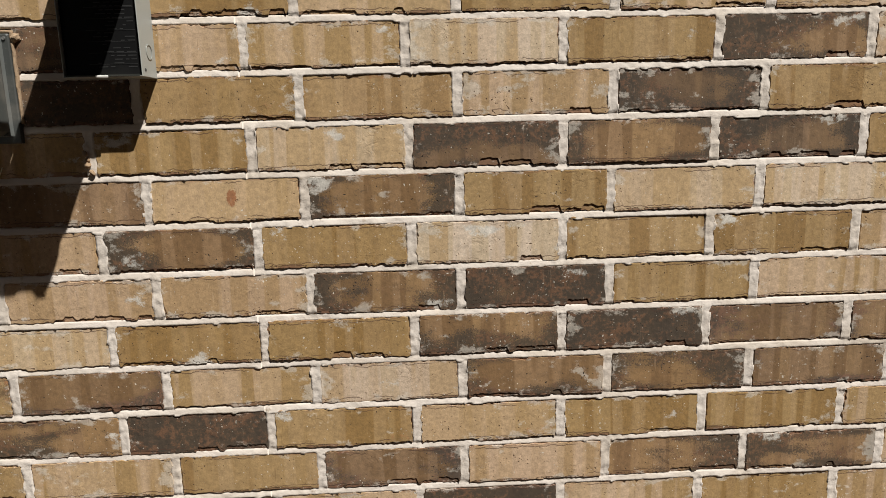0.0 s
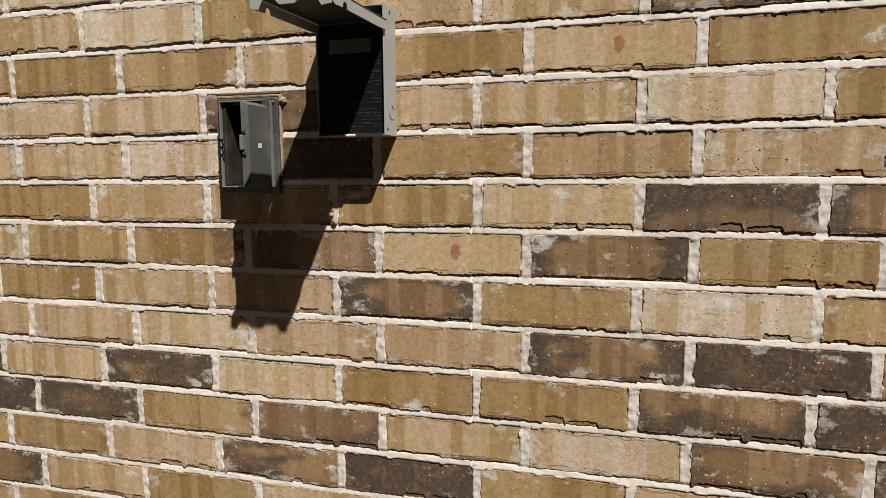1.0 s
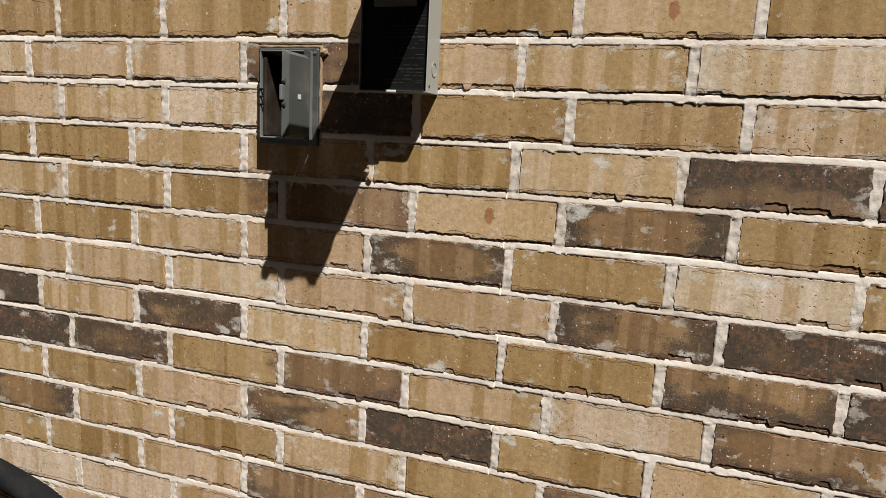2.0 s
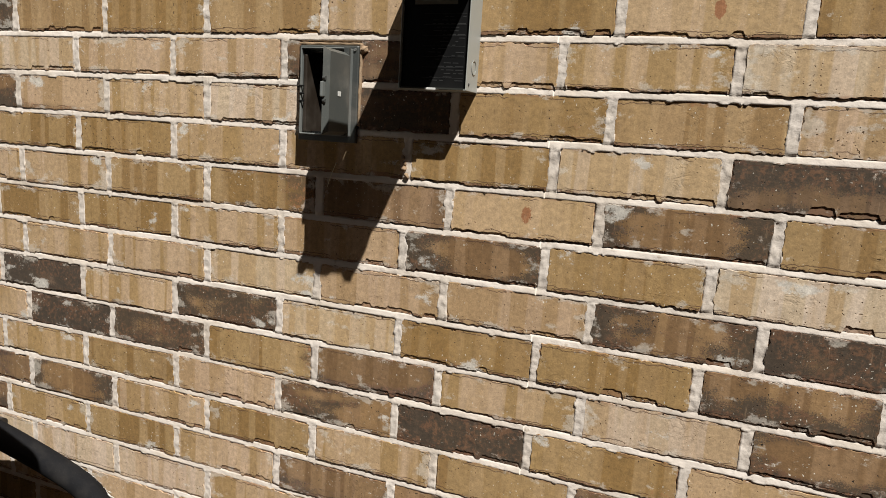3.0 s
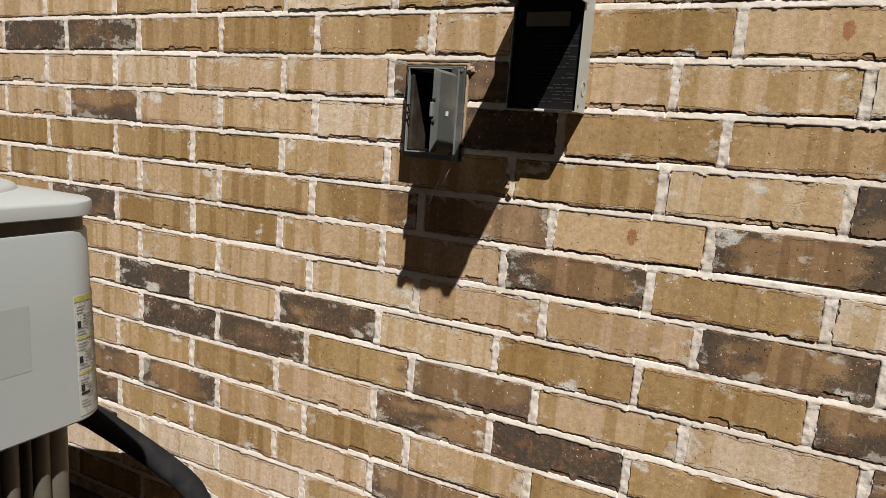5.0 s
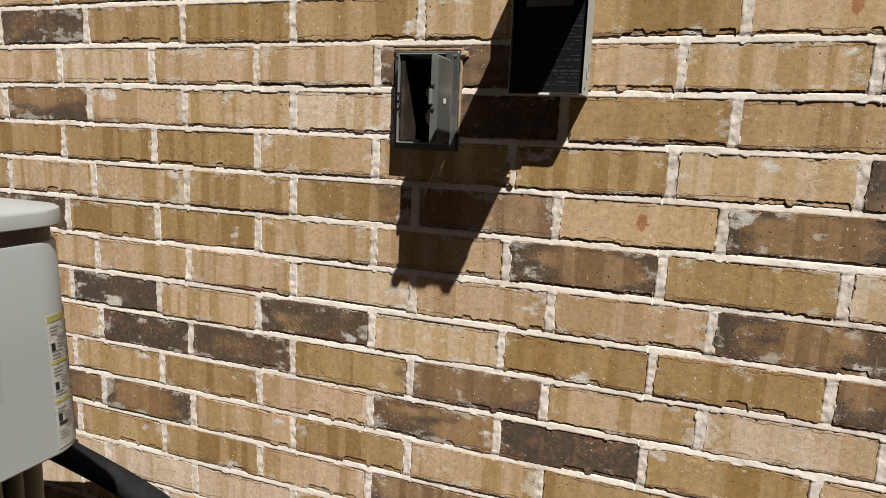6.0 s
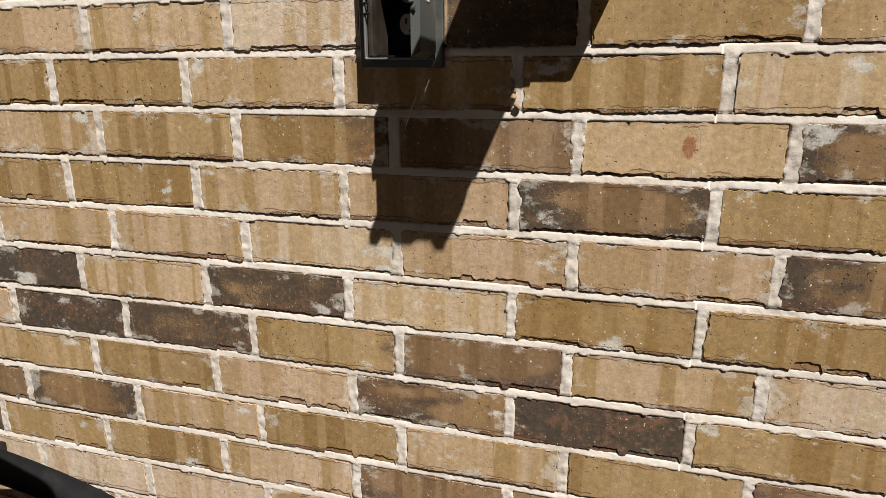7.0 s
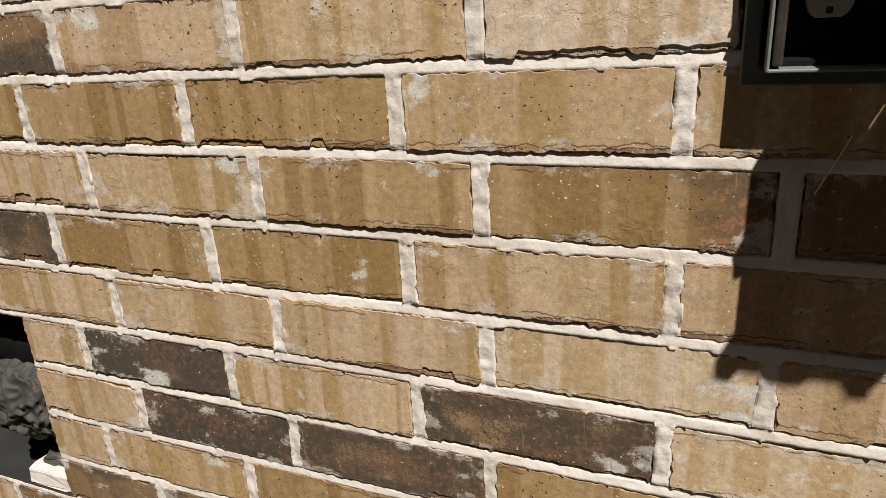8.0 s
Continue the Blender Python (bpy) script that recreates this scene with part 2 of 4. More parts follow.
IVORY = coat("ivory_plastic", (0.62, 0.55, 0.42), 0.35, 0, 0.15)
STICKER = coat("faint_grey_sticker", (0.285, 0.300, 0.285), 0.6, 0, 0.1)
WORN_LABEL = coat("worn_brown_label", (0.17, 0.15, 0.11), 0.6, 0, 0.3)
UNIT_PAINT = coat("light_grey_casing_paint", (0.315, 0.335, 0.33), 0.5, 0, 0.10)
UNIT_LID = coat("pale_grey_lid_paint", (0.335, 0.35, 0.34), 0.45, 0, 0.14)
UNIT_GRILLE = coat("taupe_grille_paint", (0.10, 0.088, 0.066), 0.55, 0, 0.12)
# casing tone darkened for the shade under lid and panel
UNIT_SHADED = coat("shaded_grey_brown_paint", (0.07, 0.06, 0.046), 0.6, 0, 0.15)
FOAM = coat("black_foam_insulation", (0.0075, 0.0075, 0.0085), 0.85, 0, 0.04, 0.6)
FOAM.node_tree.nodes["Principled BSDF"].inputs["Specular IOR Level"].default_value = 0.2
TAPE = coat("silver_tape", (0.30, 0.30, 0.30), 0.35, 0.3, 0.2)
RUBBER = coat("black_rubber", (0.012, 0.012, 0.013), 0.3, 0, 0.1)
WHITE = coat("white_label_paper", (0.72, 0.71, 0.66), 0.5, 0, 0.08)
YELLOW = coat("yellow_label_ink", (0.60, 0.56, 0.17), 0.5, 0, 0.05)
INK = coat("black_label_ink", (0.03, 0.03, 0.03), 0.6, 0, 0.05)
GREY_INK = coat("grey_label_ink", (0.38, 0.38, 0.36), 0.6, 0, 0.05)
FAINT_INK = coat("faint_grey_print", (0.030, 0.030, 0.029), 0.6, 0, 0.05)
STEEL = coat("zinc_screw", (0.45, 0.44, 0.42), 0.35, 0.8, 0.2)
COPPER = coat("dull_copper", (0.30, 0.17, 0.10), 0.45, 0.6, 0.3)
PUTTY = coat("grey_brown_sealing_putty", (0.042, 0.038, 0.031), 0.75, 0, 0.35, 0.9)
STRAW = coat("dry_straw", (0.80, 0.72, 0.52), 0.5, 0, 0.1)
CONCRETE = mortar_material("concrete", (0.40, 0.38, 0.34))
PLASTER = mortar_material("raw_mortar_lump", (0.36, 0.25, 0.155))
# near black: the darkness inside the wall openings as a colour
OPENING_SHADE = coat("opening_shade_black", (0.012, 0.011, 0.010), 0.9, 0, 0.03)


def soil_material():
    m = Tree("brown_soil", 0.95)
    v = m.coords(loose=False)
    a, b, g = m.noise(v, 3, 4), m.noise(v, 40, 5, 0.65), m.noise(v, 220, 3)
    c = m.mix(m.ramp(a, 0.4, 0.65), (0.075, 0.045, 0.030), (0.10, 0.065, 0.042))
    c = m.mix(m.ramp(b, 0.5, 0.7), c, (0.045, 0.028, 0.020))
    return m.done(c, m.bump(g, 0.6, 0.006, m.bump(b, 0.8, 0.03)))


SOIL = soil_material()

# ---- mesh helpers ----


def mesh_of(name, bm, material, smooth=False):
    bmesh.ops.recalc_face_normals(bm, faces=bm.faces)
    me = bpy.data.meshes.new(name)
    bm.to_mesh(me)
    bm.free()
    me.materials.append(material)
    if smooth:
        for p in me.polygons:
            p.use_smooth = True
        me.set_sharp_from_angle(angle=radians(38))
    return me


def part(name, bm, material, parent=None, label="", smooth=False):
    ob = new(name, mesh_of(name, bm, material, smooth))
    ob.parent = parent
    return tagged(ob, label)


def thing(name, label, category, at=(0, 0, 0), group=""):
    ob = new(name)
    ob.location = at
    ob.empty_display_size = 0.05
    return tagged(ob, label, category, group)


def box(bm, lo, hi, bevel=0.0, segments=2):
    """A box from corner to corner, with rounded edges."""
    made = bmesh.ops.create_cube(bm, size=1.0)["verts"]
    for v in made:
        v.co = Vector([lo[k] + (v.co[k] + 0.5) * (hi[k] - lo[k]) for k in range(3)])
    if bevel:
        edges = list({e for v in made for e in v.link_edges})
        bmesh.ops.bevel(bm, geom=edges, offset=bevel, segments=segments, profile=0.5, affect="EDGES")
    return bm


def solid(lo, hi, bevel=0.0, segments=2):
    return box(bmesh.new(), lo, hi, bevel, segments)


def tube(points, radius, sides=14, wobble=0.0, cap=True):
    """A round bar along a smooth line through the points."""
    pts = [Vector(p) for p in points]
    line = []
    for k in range(len(pts) - 1):
        p0, p1, p2, p3 = pts[max(k - 1, 0)], pts[k], pts[k + 1], pts[min(k + 2, len(pts) - 1)]
        for s in range(8):
            u = s / 8
            line.append(0.5 * ((2 * p1) + (p2 - p0) * u + (2 * p0 - 5 * p1 + 4 * p2 - p3) * u * u + (3 * p1 - p0 - 3 * p2 + p3) * u ** 3))
    line.append(pts[-1])
    bm, rings = bmesh.new(), []
    up = Vector((0, 0, 1))
    for k, c in enumerate(line):
        ahead = (line[min(k + 1, len(line) - 1)] - line[max(k - 1, 0)]).normalized()
        side = ahead.cross(up)
        side = side.normalized() if side.length > 1e-3 else Vector((1, 0, 0))
        over = side.cross(ahead)
        ring = []
        for a in range(sides):
            w = math.tau * a / sides
            r = radius * (1 + wobble * noise.noise(c * 30 + Vector((math.cos(w), math.sin(w), 0)) * 0.8))
            ring.append(bm.verts.new(c + r * (math.cos(w) * side + math.sin(w) * over)))
        rings.append(ring)
    for a, b in zip(rings, rings[1:]):
        for k in range(sides):
            bm.faces.new((a[k], a[(k + 1) % sides], b[(k + 1) % sides], b[k]))
    if cap:
        bm.faces.new(rings[0])
        bm.faces.new(rings[-1])
    return bm


def disc_bar(c, axis, radius, depth, sides=20):
    """A short round bar about c along x or y."""
    bm = bmesh.new()
    turn = Euler((0, radians(90), 0)) if axis == "x" else Euler((radians(90), 0, 0))
    bmesh.ops.create_cone(bm, cap_ends=True, segments=sides, radius1=radius, radius2=radius * 0.92, depth=depth, matrix=Matrix.Translation(c) @ turn.to_matrix().to_4x4())
    return bm


def frame_bar(lo, hi, w, y0, y1, bevel=0.0015):
    """A rectangular ring in the plane of the wall."""
    bm = bmesh.new()
    (x0, z0), (x1, z1) = lo, hi
    loops = []
    for y in (y0, y1):
        loops.append([[bm.verts.new((x, y, z)) for x, z in ((x0 + i, z0 + i), (x1 - i, z0 + i), (x1 - i, z1 - i), (x0 + i, z1 - i))] for i in (0, w)])
    for k in range(4):
        n = (k + 1) % 4
        for a, b in ((loops[0][0], loops[0][1]), (loops[0][1], loops[1][1]), (loops[1][1], loops[1][0]), (loops[1][0], loops[0][0])):
            bm.faces.new((a[k], a[n], b[n], b[k]))
    bmesh.ops.bevel(bm, geom=list(bm.edges), offset=bevel, segments=1, affect="EDGES")
    return bm


# ---- the wall ----
PITCH, COURSE, JOINT, PERPEND = 0.254, 0.0806, 0.0118, 0.0158
BED = 0.925  # under course 3
FIRST, LAST = -4, 14
COLUMNS = range(-8, 6)
FACE = -0.0015
OUTLET = (-0.4705, -0.3525, 0.985, 1.1515)
HOLE = (-1.70, -1.388, 0.362, 0.6675)
OPENINGS = ((-0.460, -0.363, 0.995, 1.142), HOLE)


def bed(i):
    return BED - (i - 3) * COURSE


def offset(i):
    return 0.0 if i % 2 else 0.32


MAP = {
    -4: "otptotoptotpto", -3: "ttopttotpototo", -2: "ptotpttotoptot",
    -1: "ottotpottmtott", 0: "tdmoootosottot", 1: "ottpttdttpomto",
    2: "ttmttpdootdoot", 3: "toooottopdmdot", 4: "tottoobsmoppto",
    5: "ttdoottmopoott", 6: "ottttpttmdotto", 7: "totwtmpoomdbbt",
    8: "ottwmobtpmmbot", 9: "tottotmdotooto", 10: "tobmtotobtmmtt",
    11: "otmtotbmtdtott", 12: "tppppttottotto", 13: "ptpptotptottot", 14: "tpottptottpoto",
}


# What sets single bricks apart: where they are burnt dark (L, R left and right end, T, B top and bottom, E both ends,
# M middle, A more all over, N less) and where mortar is smeared on them (digits as on a number pad, 7 the upper left corner).
MARKS = {
    (0, 1): "A", (0, 2): "A", (0, 5): "93", (0, 6): "7", (0, 7): "B3", (0, 9): "6",
    (1, 4): "9", (1, 5): "9", (1, 7): "3", (1, 8): "9", (1, 10): "6", (1, 11): "LA9",
    (2, 2): "BB", (2, 3): "BBL7", (2, 4): "8B", (2, 5): "93", (2, 8): "M", (2, 10): "E", (2, 11): "9",
    (3, 5): "7", (3, 6): "6", (3, 7): "7", (3, 8): "8", (3, 9): "T", (3, 10): "E", (3, 11): "E9",
    (4, 3): "9", (4, 4): "9", (4, 5): "RTA", (4, 6): "N", (4, 8): "E7", (4, 11): "9",
    (5, 4): "6", (5, 5): "7", (5, 7): "E1", (5, 8): "7", (5, 9): "83", (5, 11): "7",
    (6, 4): "9", (6, 5): "63", (6, 6): "61", (6, 8): "E3", (6, 9): "A9", (6, 11): "2",
    (7, 3): "42A", (7, 5): "A3", (7, 7): "2", (7, 8): "R", (7, 9): "B8", (7, 10): "A9",
    (8, 2): "13", (8, 3): "82A", (8, 4): "A8", (8, 5): "3R", (8, 6): "B", (8, 8): "5", (8, 9): "LB", (8, 10): "E",
    (9, 3): "9", (9, 6): "6L", (9, 7): "A", (9, 8): "7", (9, 10): "6",
    (10, 2): "7", (10, 3): "E", (10, 4): "89", (10, 5): "L", (10, 8): "E", (10, 10): "R", (10, 11): "7",
    (11, 3): "9", (11, 4): "3", (11, 5): "7", (11, 9): "T",
}
BURNS = {"L": (-1, 0, 0, 0), "R": (1, 0, 0, 0), "T": (0, 1, 0, 0), "B": (0, -1, 0, 0), "E": (0, 0, 1, 0), "M": (0, 0, -1, 0), "A": (0, 0, 0, 1), "N": (0, 0, 0, -1)}


def mark_brick(ob, code, w, h):
    lean = [0.0, 0.0, 0.0, 0.0]
    spots = []
    rng = random.Random(code + str(round(ob.location.x * 100)))
    for letter in code:
        if letter in BURNS:
            lean = [a + 0.8 * b for a, b in zip(lean, BURNS[letter])]
        elif letter.isdigit():
            k = int(letter) - 1
            spots.append(((k % 3 - 1) * 0.35 * w + rng.uniform(-0.02, 0.02), (k // 3 - 1) * 0.36 * h + rng.uniform(-0.004, 0.004), rng.uniform(0.005, 0.011)))
    ob.color = [0.5 + 0.5 * max(-1.0, min(1.0, a)) for a in lean]
    for key, spot in zip(("smear", "smear_low"), spots):
        ob[key] = spot


def ragged(w, h, rng, chipped):
    """The outline of a brick's face: worn edges and, where chipped, bites out of its bottom and top edges."""
    chips, tops = [], []
    worn = rng.choice((0.15, 0.5, 0.9, 1.1, 1.25))
    for rows, few, depth in ((chips, (1, 2, 2, 3), (0, 0.0024, 0.0068)[chipped]), (tops, (0, 0, 0, 1), (0, 0.0016, 0.0024)[chipped])):
        if chipped:
            for _ in range(rng.choice(few) + (chipped - 1) * rng.choice((0, 1, 2))):
                start = rng.uniform(-w / 2, w / 2 - 0.02)
                rows.append((start, start + rng.choice((0.018, 0.03, 0.04, 0.06, 0.09)) * rng.uniform(0.8, 1.2), worn * depth * rng.uniform(0.65, 1.4)))
    seed = rng.uniform(0, 99)

    def rough(p, q):
        return 0.0016 * noise.noise(Vector((p * 70, q * 7, seed))) + 0.0020 * noise.noise(Vector((p * 240, q * 7, seed + 5)))

    n, k = max(4, round(w / 0.0042)), 10
    out = []
    for a in range(n):
        x = -w / 2 + w * a / n
        cut = max([d for s, e, d in chips if s < x < e], default=0)
        out.append((x + (0.0012 if a == 0 else 0), -h / 2 + cut * (1 + 0.14 * noise.noise(Vector((x * 300, seed, 1)))) + rough(x, 1)))
    for a in range(k):
        z = -h / 2 + h * a / k
        out.append((w / 2 + 1.8 * rough(z, 2) - (0.0012 if a == 0 else 0), z))
    for a in range(n):
        x = w / 2 - w * a / n
        cut = max([d for s, e, d in tops if s < x < e], default=0)
        out.append((x - (0.0012 if a == 0 else 0), h / 2 - cut * (1 + 0.25 * noise.noise(Vector((x * 300, seed, 2)))) + rough(x, 3)))
    for a in range(k):
        z = h / 2 - h * a / k
        out.append((-w / 2 + 1.8 * rough(z, 4) + (0.0012 if a == 0 else 0), z))
    return out, n, k


def brick_mesh(w, h, rng):
    """A worn face slab in front of the brick's broken body, which shows as a ledge in the chips."""
    tilt, bow = rng.uniform(-0.0012, 0.0012), rng.uniform(-0.0006, 0.0008)
    verts, faces = [], []

    def slab(out, n, k, levels):
        start, total = len(verts), len(out)
        for inset, y in levels:
            f, g = 1 - inset / (h / 2), 1 - inset / (w / 2)
            for x, z in out:
                swell = 0.0005 * noise.noise(Vector((x * 40, z * 40, tilt * 9e3))) + tilt * z / h + bow * x / w
                verts.append((x * g, y + (swell if y < 0.02 else 0), z * f))
        for ring in range(len(levels) - 1):
            r = start + ring * total
            for a in range(total):
                b = (a + 1) % total
                faces.append((r + a, r + b, r + total + b, r + total + a))
        top = [(2 * n + k - a) % total for a in range(n + 1)]
        for a in range(1, n - 1):
            faces.append(tuple(start + v for v in (a, top[a], top[a + 1], a + 1)))
        faces.append(tuple(start + v for v in [(total - a) % total for a in range(k + 1)] + [top[1], 1]))
        faces.append(tuple(start + v for v in [n - 1, top[n - 1]] + [n + k - a for a in range(k + 1)]))

    slab(*ragged(w, h, rng, 2), ((0.0005, 0.0), (0.0, 0.0007), (0.0, 0.0026)))
    slab(*ragged(w - 0.0006, h - 0.0008, rng, 1), ((0.0004, 0.0019), (0.0, 0.0024), (0.0, 0.0052)))
    slab(*ragged(w - 0.001, h - 0.0014, rng, 0), ((0.0005, 0.0046), (0.0, 0.0052), (0.0, 0.03)))
    me = bpy.data.meshes.new("brick")
    me.from_pydata(verts, [], faces)
    bm = bmesh.new()
    bm.from_mesh(me)
    bmesh.ops.recalc_face_normals(bm, faces=bm.faces)
    bm.to_mesh(me)
    bm.free()
    return me


def mortar_depth(x, z):
    """How far the joint lies behind the brick faces: tooled so that it slopes outward to its foot."""
    low = (z - BED) / COURSE
    f = (low - math.floor(low + 0.5)) * COURSE / JOINT + 0.5
    lumps = noise.noise(Vector((x * 20, 0, z * 60))) * 0.0010 + noise.noise(Vector((x * 95, 3, z * 130))) * 0.0009
    if -0.02 <= f <= 1.02:
        slope = 0.0021 + 0.0011 * noise.noise(Vector((x * 14, 9, math.floor(low + 0.5) * 3.7)))
        return 0.0003 + slope * max(0, f) ** 1.4 + lumps + 0.0006 * noise.noise(Vector((x * 260, 6, z * 260)))
    if -0.36 < f < 0 and f > -0.36 * max(0, noise.noise(Vector((x * 44, 2, math.floor(low + 0.5) * 5.3))) + 0.5 * noise.noise(Vector((x * 170, 5, z * 40))) + 0.12):
        return -0.0006 + 0.6 * lumps
    i = 3 - math.floor(low)
    off = x / PITCH - offset(i)
    away = (off - round(off)) * PITCH
    side = 1 if away > 0 else -1
    ooze = 0.0004 + 0.0032 * noise.noise(Vector((round(off) * 3.1 + side, i * 1.7, z * 62))) + 0.0013 * noise.noise(Vector((round(off), i + side * 2.3, z * 190)))
    if abs(away) < PERPEND / 2 + max(0.0005, ooze):
        over = -0.0008 if abs(away) > PERPEND / 2 + 0.0003 and ooze > 0.0015 else 0.0007
        return over + 1.2 * lumps + 0.0010 * noise.noise(Vector((x * 120, 8, z * 80))) + 0.0008 * noise.noise(Vector((x * 330, 4, z * 300)))
    return 0.014


def build_wall():
    """Mortar bed with real openings, and its thickness."""
    x0, x1 = -2.20, 1.42
    xs = [x0 + (x1 - x0) * k / 800 for k in range(801)]
    for n in range(-9, 7):
        for shift in (0.0, 0.32):
            c = (n + shift) * PITCH
            xs += [x for x in (c - PERPEND / 2 - 0.004, c - PERPEND / 2 - 0.002, c - PERPEND / 2 - 0.0004, c - PERPEND / 5, c, c + PERPEND / 5, c + PERPEND / 2 + 0.0004, c + PERPEND / 2 + 0.002, c + PERPEND / 2 + 0.004) if x0 < x < x1]
    zs = []
    for i in range(LAST, FIRST - 2, -1):
        b = bed(i)
        zs += [b - JOINT / 2 - 0.0038, b - JOINT / 2 - 0.002, b - JOINT / 2, b - JOINT / 4, b, b + JOINT / 4, b + JOINT / 2, b + JOINT / 2 + 0.002, *(b + 0.0115 + 0.0036 * k for k in range(17))]
    for lo, hi in ((o[0], o[1]) for o in OPENINGS):
        xs += [lo, hi]
    for lo, hi in ((o[2], o[3]) for o in OPENINGS):
        zs += [lo, hi]
    xs, zs = sorted(set(xs)), sorted(set(z for z in zs if z > -0.06))
    verts = [(x, FACE - 0.0001 + mortar_depth(x, z), z) for z in zs for x in xs]
    faces, n = [], len(xs)
    for r in range(len(zs) - 1):
        for c in range(n - 1):
            mx, mz = (xs[c] + xs[c + 1]) / 2, (zs[r] + zs[r + 1]) / 2
            if any(a < mx < b and d < mz < e for a, b, d, e in OPENINGS):
                continue
            faces.append((r * n + c, r * n + c + 1, (r + 1) * n + c + 1, (r + 1) * n + c))
    me = bpy.data.meshes.new("wall_north")
    me.from_pydata(verts, [], faces)
    bm = bmesh.new()
    bm.from_mesh(me)
    rim = [e for e in bm.edges if e.is_boundary]
    bm.normal_update()
    for v in bmesh.ops.extrude_edge_only(bm, edges=rim)["geom"]:
        if isinstance(v, bmesh.types.BMVert):
            v.co.y = 0.10
    bm.normal_update()
    # the reveals are coloured near black too, as if in deep shade
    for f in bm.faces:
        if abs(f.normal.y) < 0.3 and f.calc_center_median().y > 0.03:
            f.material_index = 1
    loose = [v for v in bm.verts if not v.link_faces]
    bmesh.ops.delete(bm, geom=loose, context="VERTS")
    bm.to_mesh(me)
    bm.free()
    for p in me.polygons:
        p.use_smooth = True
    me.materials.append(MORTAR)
    me.materials.append(OPENING_SHADE)
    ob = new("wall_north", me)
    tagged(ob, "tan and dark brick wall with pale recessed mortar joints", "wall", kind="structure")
    part("sheathing", solid((-3.6, 0.14, -0.3), (2.7, 0.20, 2.5)), OPENING_SHADE, ob, "sheathing behind the brickwork, coloured near black for the opening's shade")
    return ob


wall = build_wall()


def cut_away(x0, x1, z0, z1):
    """What is left of a brick once an opening is cut from it."""
    for a, b, c, d in (OUTLET, HOLE):
        if x1 <= a or x0 >= b or z1 <= c + 0.016 or z0 >= d - 0.016:
            continue
        left, right = (x0, min(x1, a - 0.004)), (max(x0, b + 0.002), x1)
        return [(p, q, z0, z1) for p, q in (left, right) if q - p > 0.018]
    return [(x0, x1, z0, z1)]


def lay_bricks():
    rng = random.Random(11)
    w, h = PITCH - PERPEND, COURSE - JOINT
    shapes = {}
    for i in range(FIRST, LAST + 1):
        for c, n in enumerate(COLUMNS):
            kind = MAP[i][c]
            x0 = (n + offset(i)) * PITCH + PERPEND / 2
            z0 = bed(i) + JOINT / 2
            for a, b, d, e in cut_away(x0, x0 + w, z0, z0 + h):
                if abs(b - a - w) < 1e-6:
                    key = (kind, rng.randrange(14))
                    if key not in shapes:
                        shapes[key] = brick_mesh(w, h, random.Random(100 + 17 * key[1]))
                        shapes[key].materials.append(BRICKS[kind])
                    me = shapes[key]
                else:
                    me = brick_mesh(b - a, h, rng)
                    me.materials.append(BRICKS[kind])
                ob = new("brick", me)
                ob.parent = wall
                ob.location = ((a + b) / 2 + rng.uniform(-0.0018, 0.0018), FACE + rng.uniform(-0.0012, 0.0008), (d + e) / 2 + rng.uniform(-0.0012, 0.0012))
                ob.rotation_euler = (rng.uniform(-0.01, 0.01), rng.uniform(-0.005, 0.005), rng.uniform(-0.004, 0.004))
                mark_brick(ob, MARKS.get((i, c), ""), b - a, h)


def rest_of_wall():
    """The wall beyond the stretch that is laid brick by brick."""
    rng = random.Random(5)
    w, h = PITCH - PERPEND, COURSE - JOINT
    groups = {}
    for i in range(-15, 16):
        for n in range(-14, 11):
            if FIRST <= i <= LAST and n in COLUMNS:
                continue
            groups.setdefault(rng.choice("ttooppbmd"), []).append((n, i))
    for kind, cells in groups.items():
        verts, faces = [], []
        for n, i in cells:
            x, z, y, k = (n + offset(i)) * PITCH + PERPEND / 2, bed(i) + JOINT / 2, FACE + rng.uniform(-0.001, 0.001), len(verts)
            for yy, s in ((y, 0.0015), (y + 0.0015, 0), (y + 0.03, 0)):
                verts += [(x + s, yy, z + s), (x + w - s, yy, z + s), (x + w - s, yy, z + h - s), (x + s, yy, z + h - s)]
            faces.append((k, k + 1, k + 2, k + 3))
            for r in (k, k + 4):
                for s in range(4):
                    faces.append((r + s, r + (s + 1) % 4, r + 4 + (s + 1) % 4, r + 4 + s))
        me = bpy.data.meshes.new("brickwork")
        me.from_pydata(verts, [], faces)
        me.materials.append(BRICKS[kind])
        ob = new("brickwork", me)
        ob.parent = wall
        mark_brick(ob, "", w, h)
        tagged(ob, kind="stuff")
    zl, zh = bed(LAST) - JOINT / 2, bed(FIRST - 1) + 0.057
    for lo, hi in (((-3.6, zh), (2.7, 2.5)), ((-3.6, -0.3), (-2.20, zh)), ((1.42, -0.3), (2.7, zh))):
        part("mortar", solid((lo[0], 0.0025, lo[1]), (hi[0], 0.10, hi[1])), MORTAR, wall)


# ---- plain unseen walls, added to cut the sky's fill light ----
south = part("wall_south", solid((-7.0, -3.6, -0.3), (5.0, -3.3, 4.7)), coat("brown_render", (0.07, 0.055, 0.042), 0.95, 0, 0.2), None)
tagged(south, "unseen plain dark brown wall, added to cut the sky's fill light", "wall", kind="structure")
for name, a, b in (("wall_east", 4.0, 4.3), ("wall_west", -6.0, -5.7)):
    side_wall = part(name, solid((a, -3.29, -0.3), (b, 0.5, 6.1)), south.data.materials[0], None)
    tagged(side_wall, "unseen plain dark brown side wall, added to cut the sky's fill light", "wall", kind="structure")

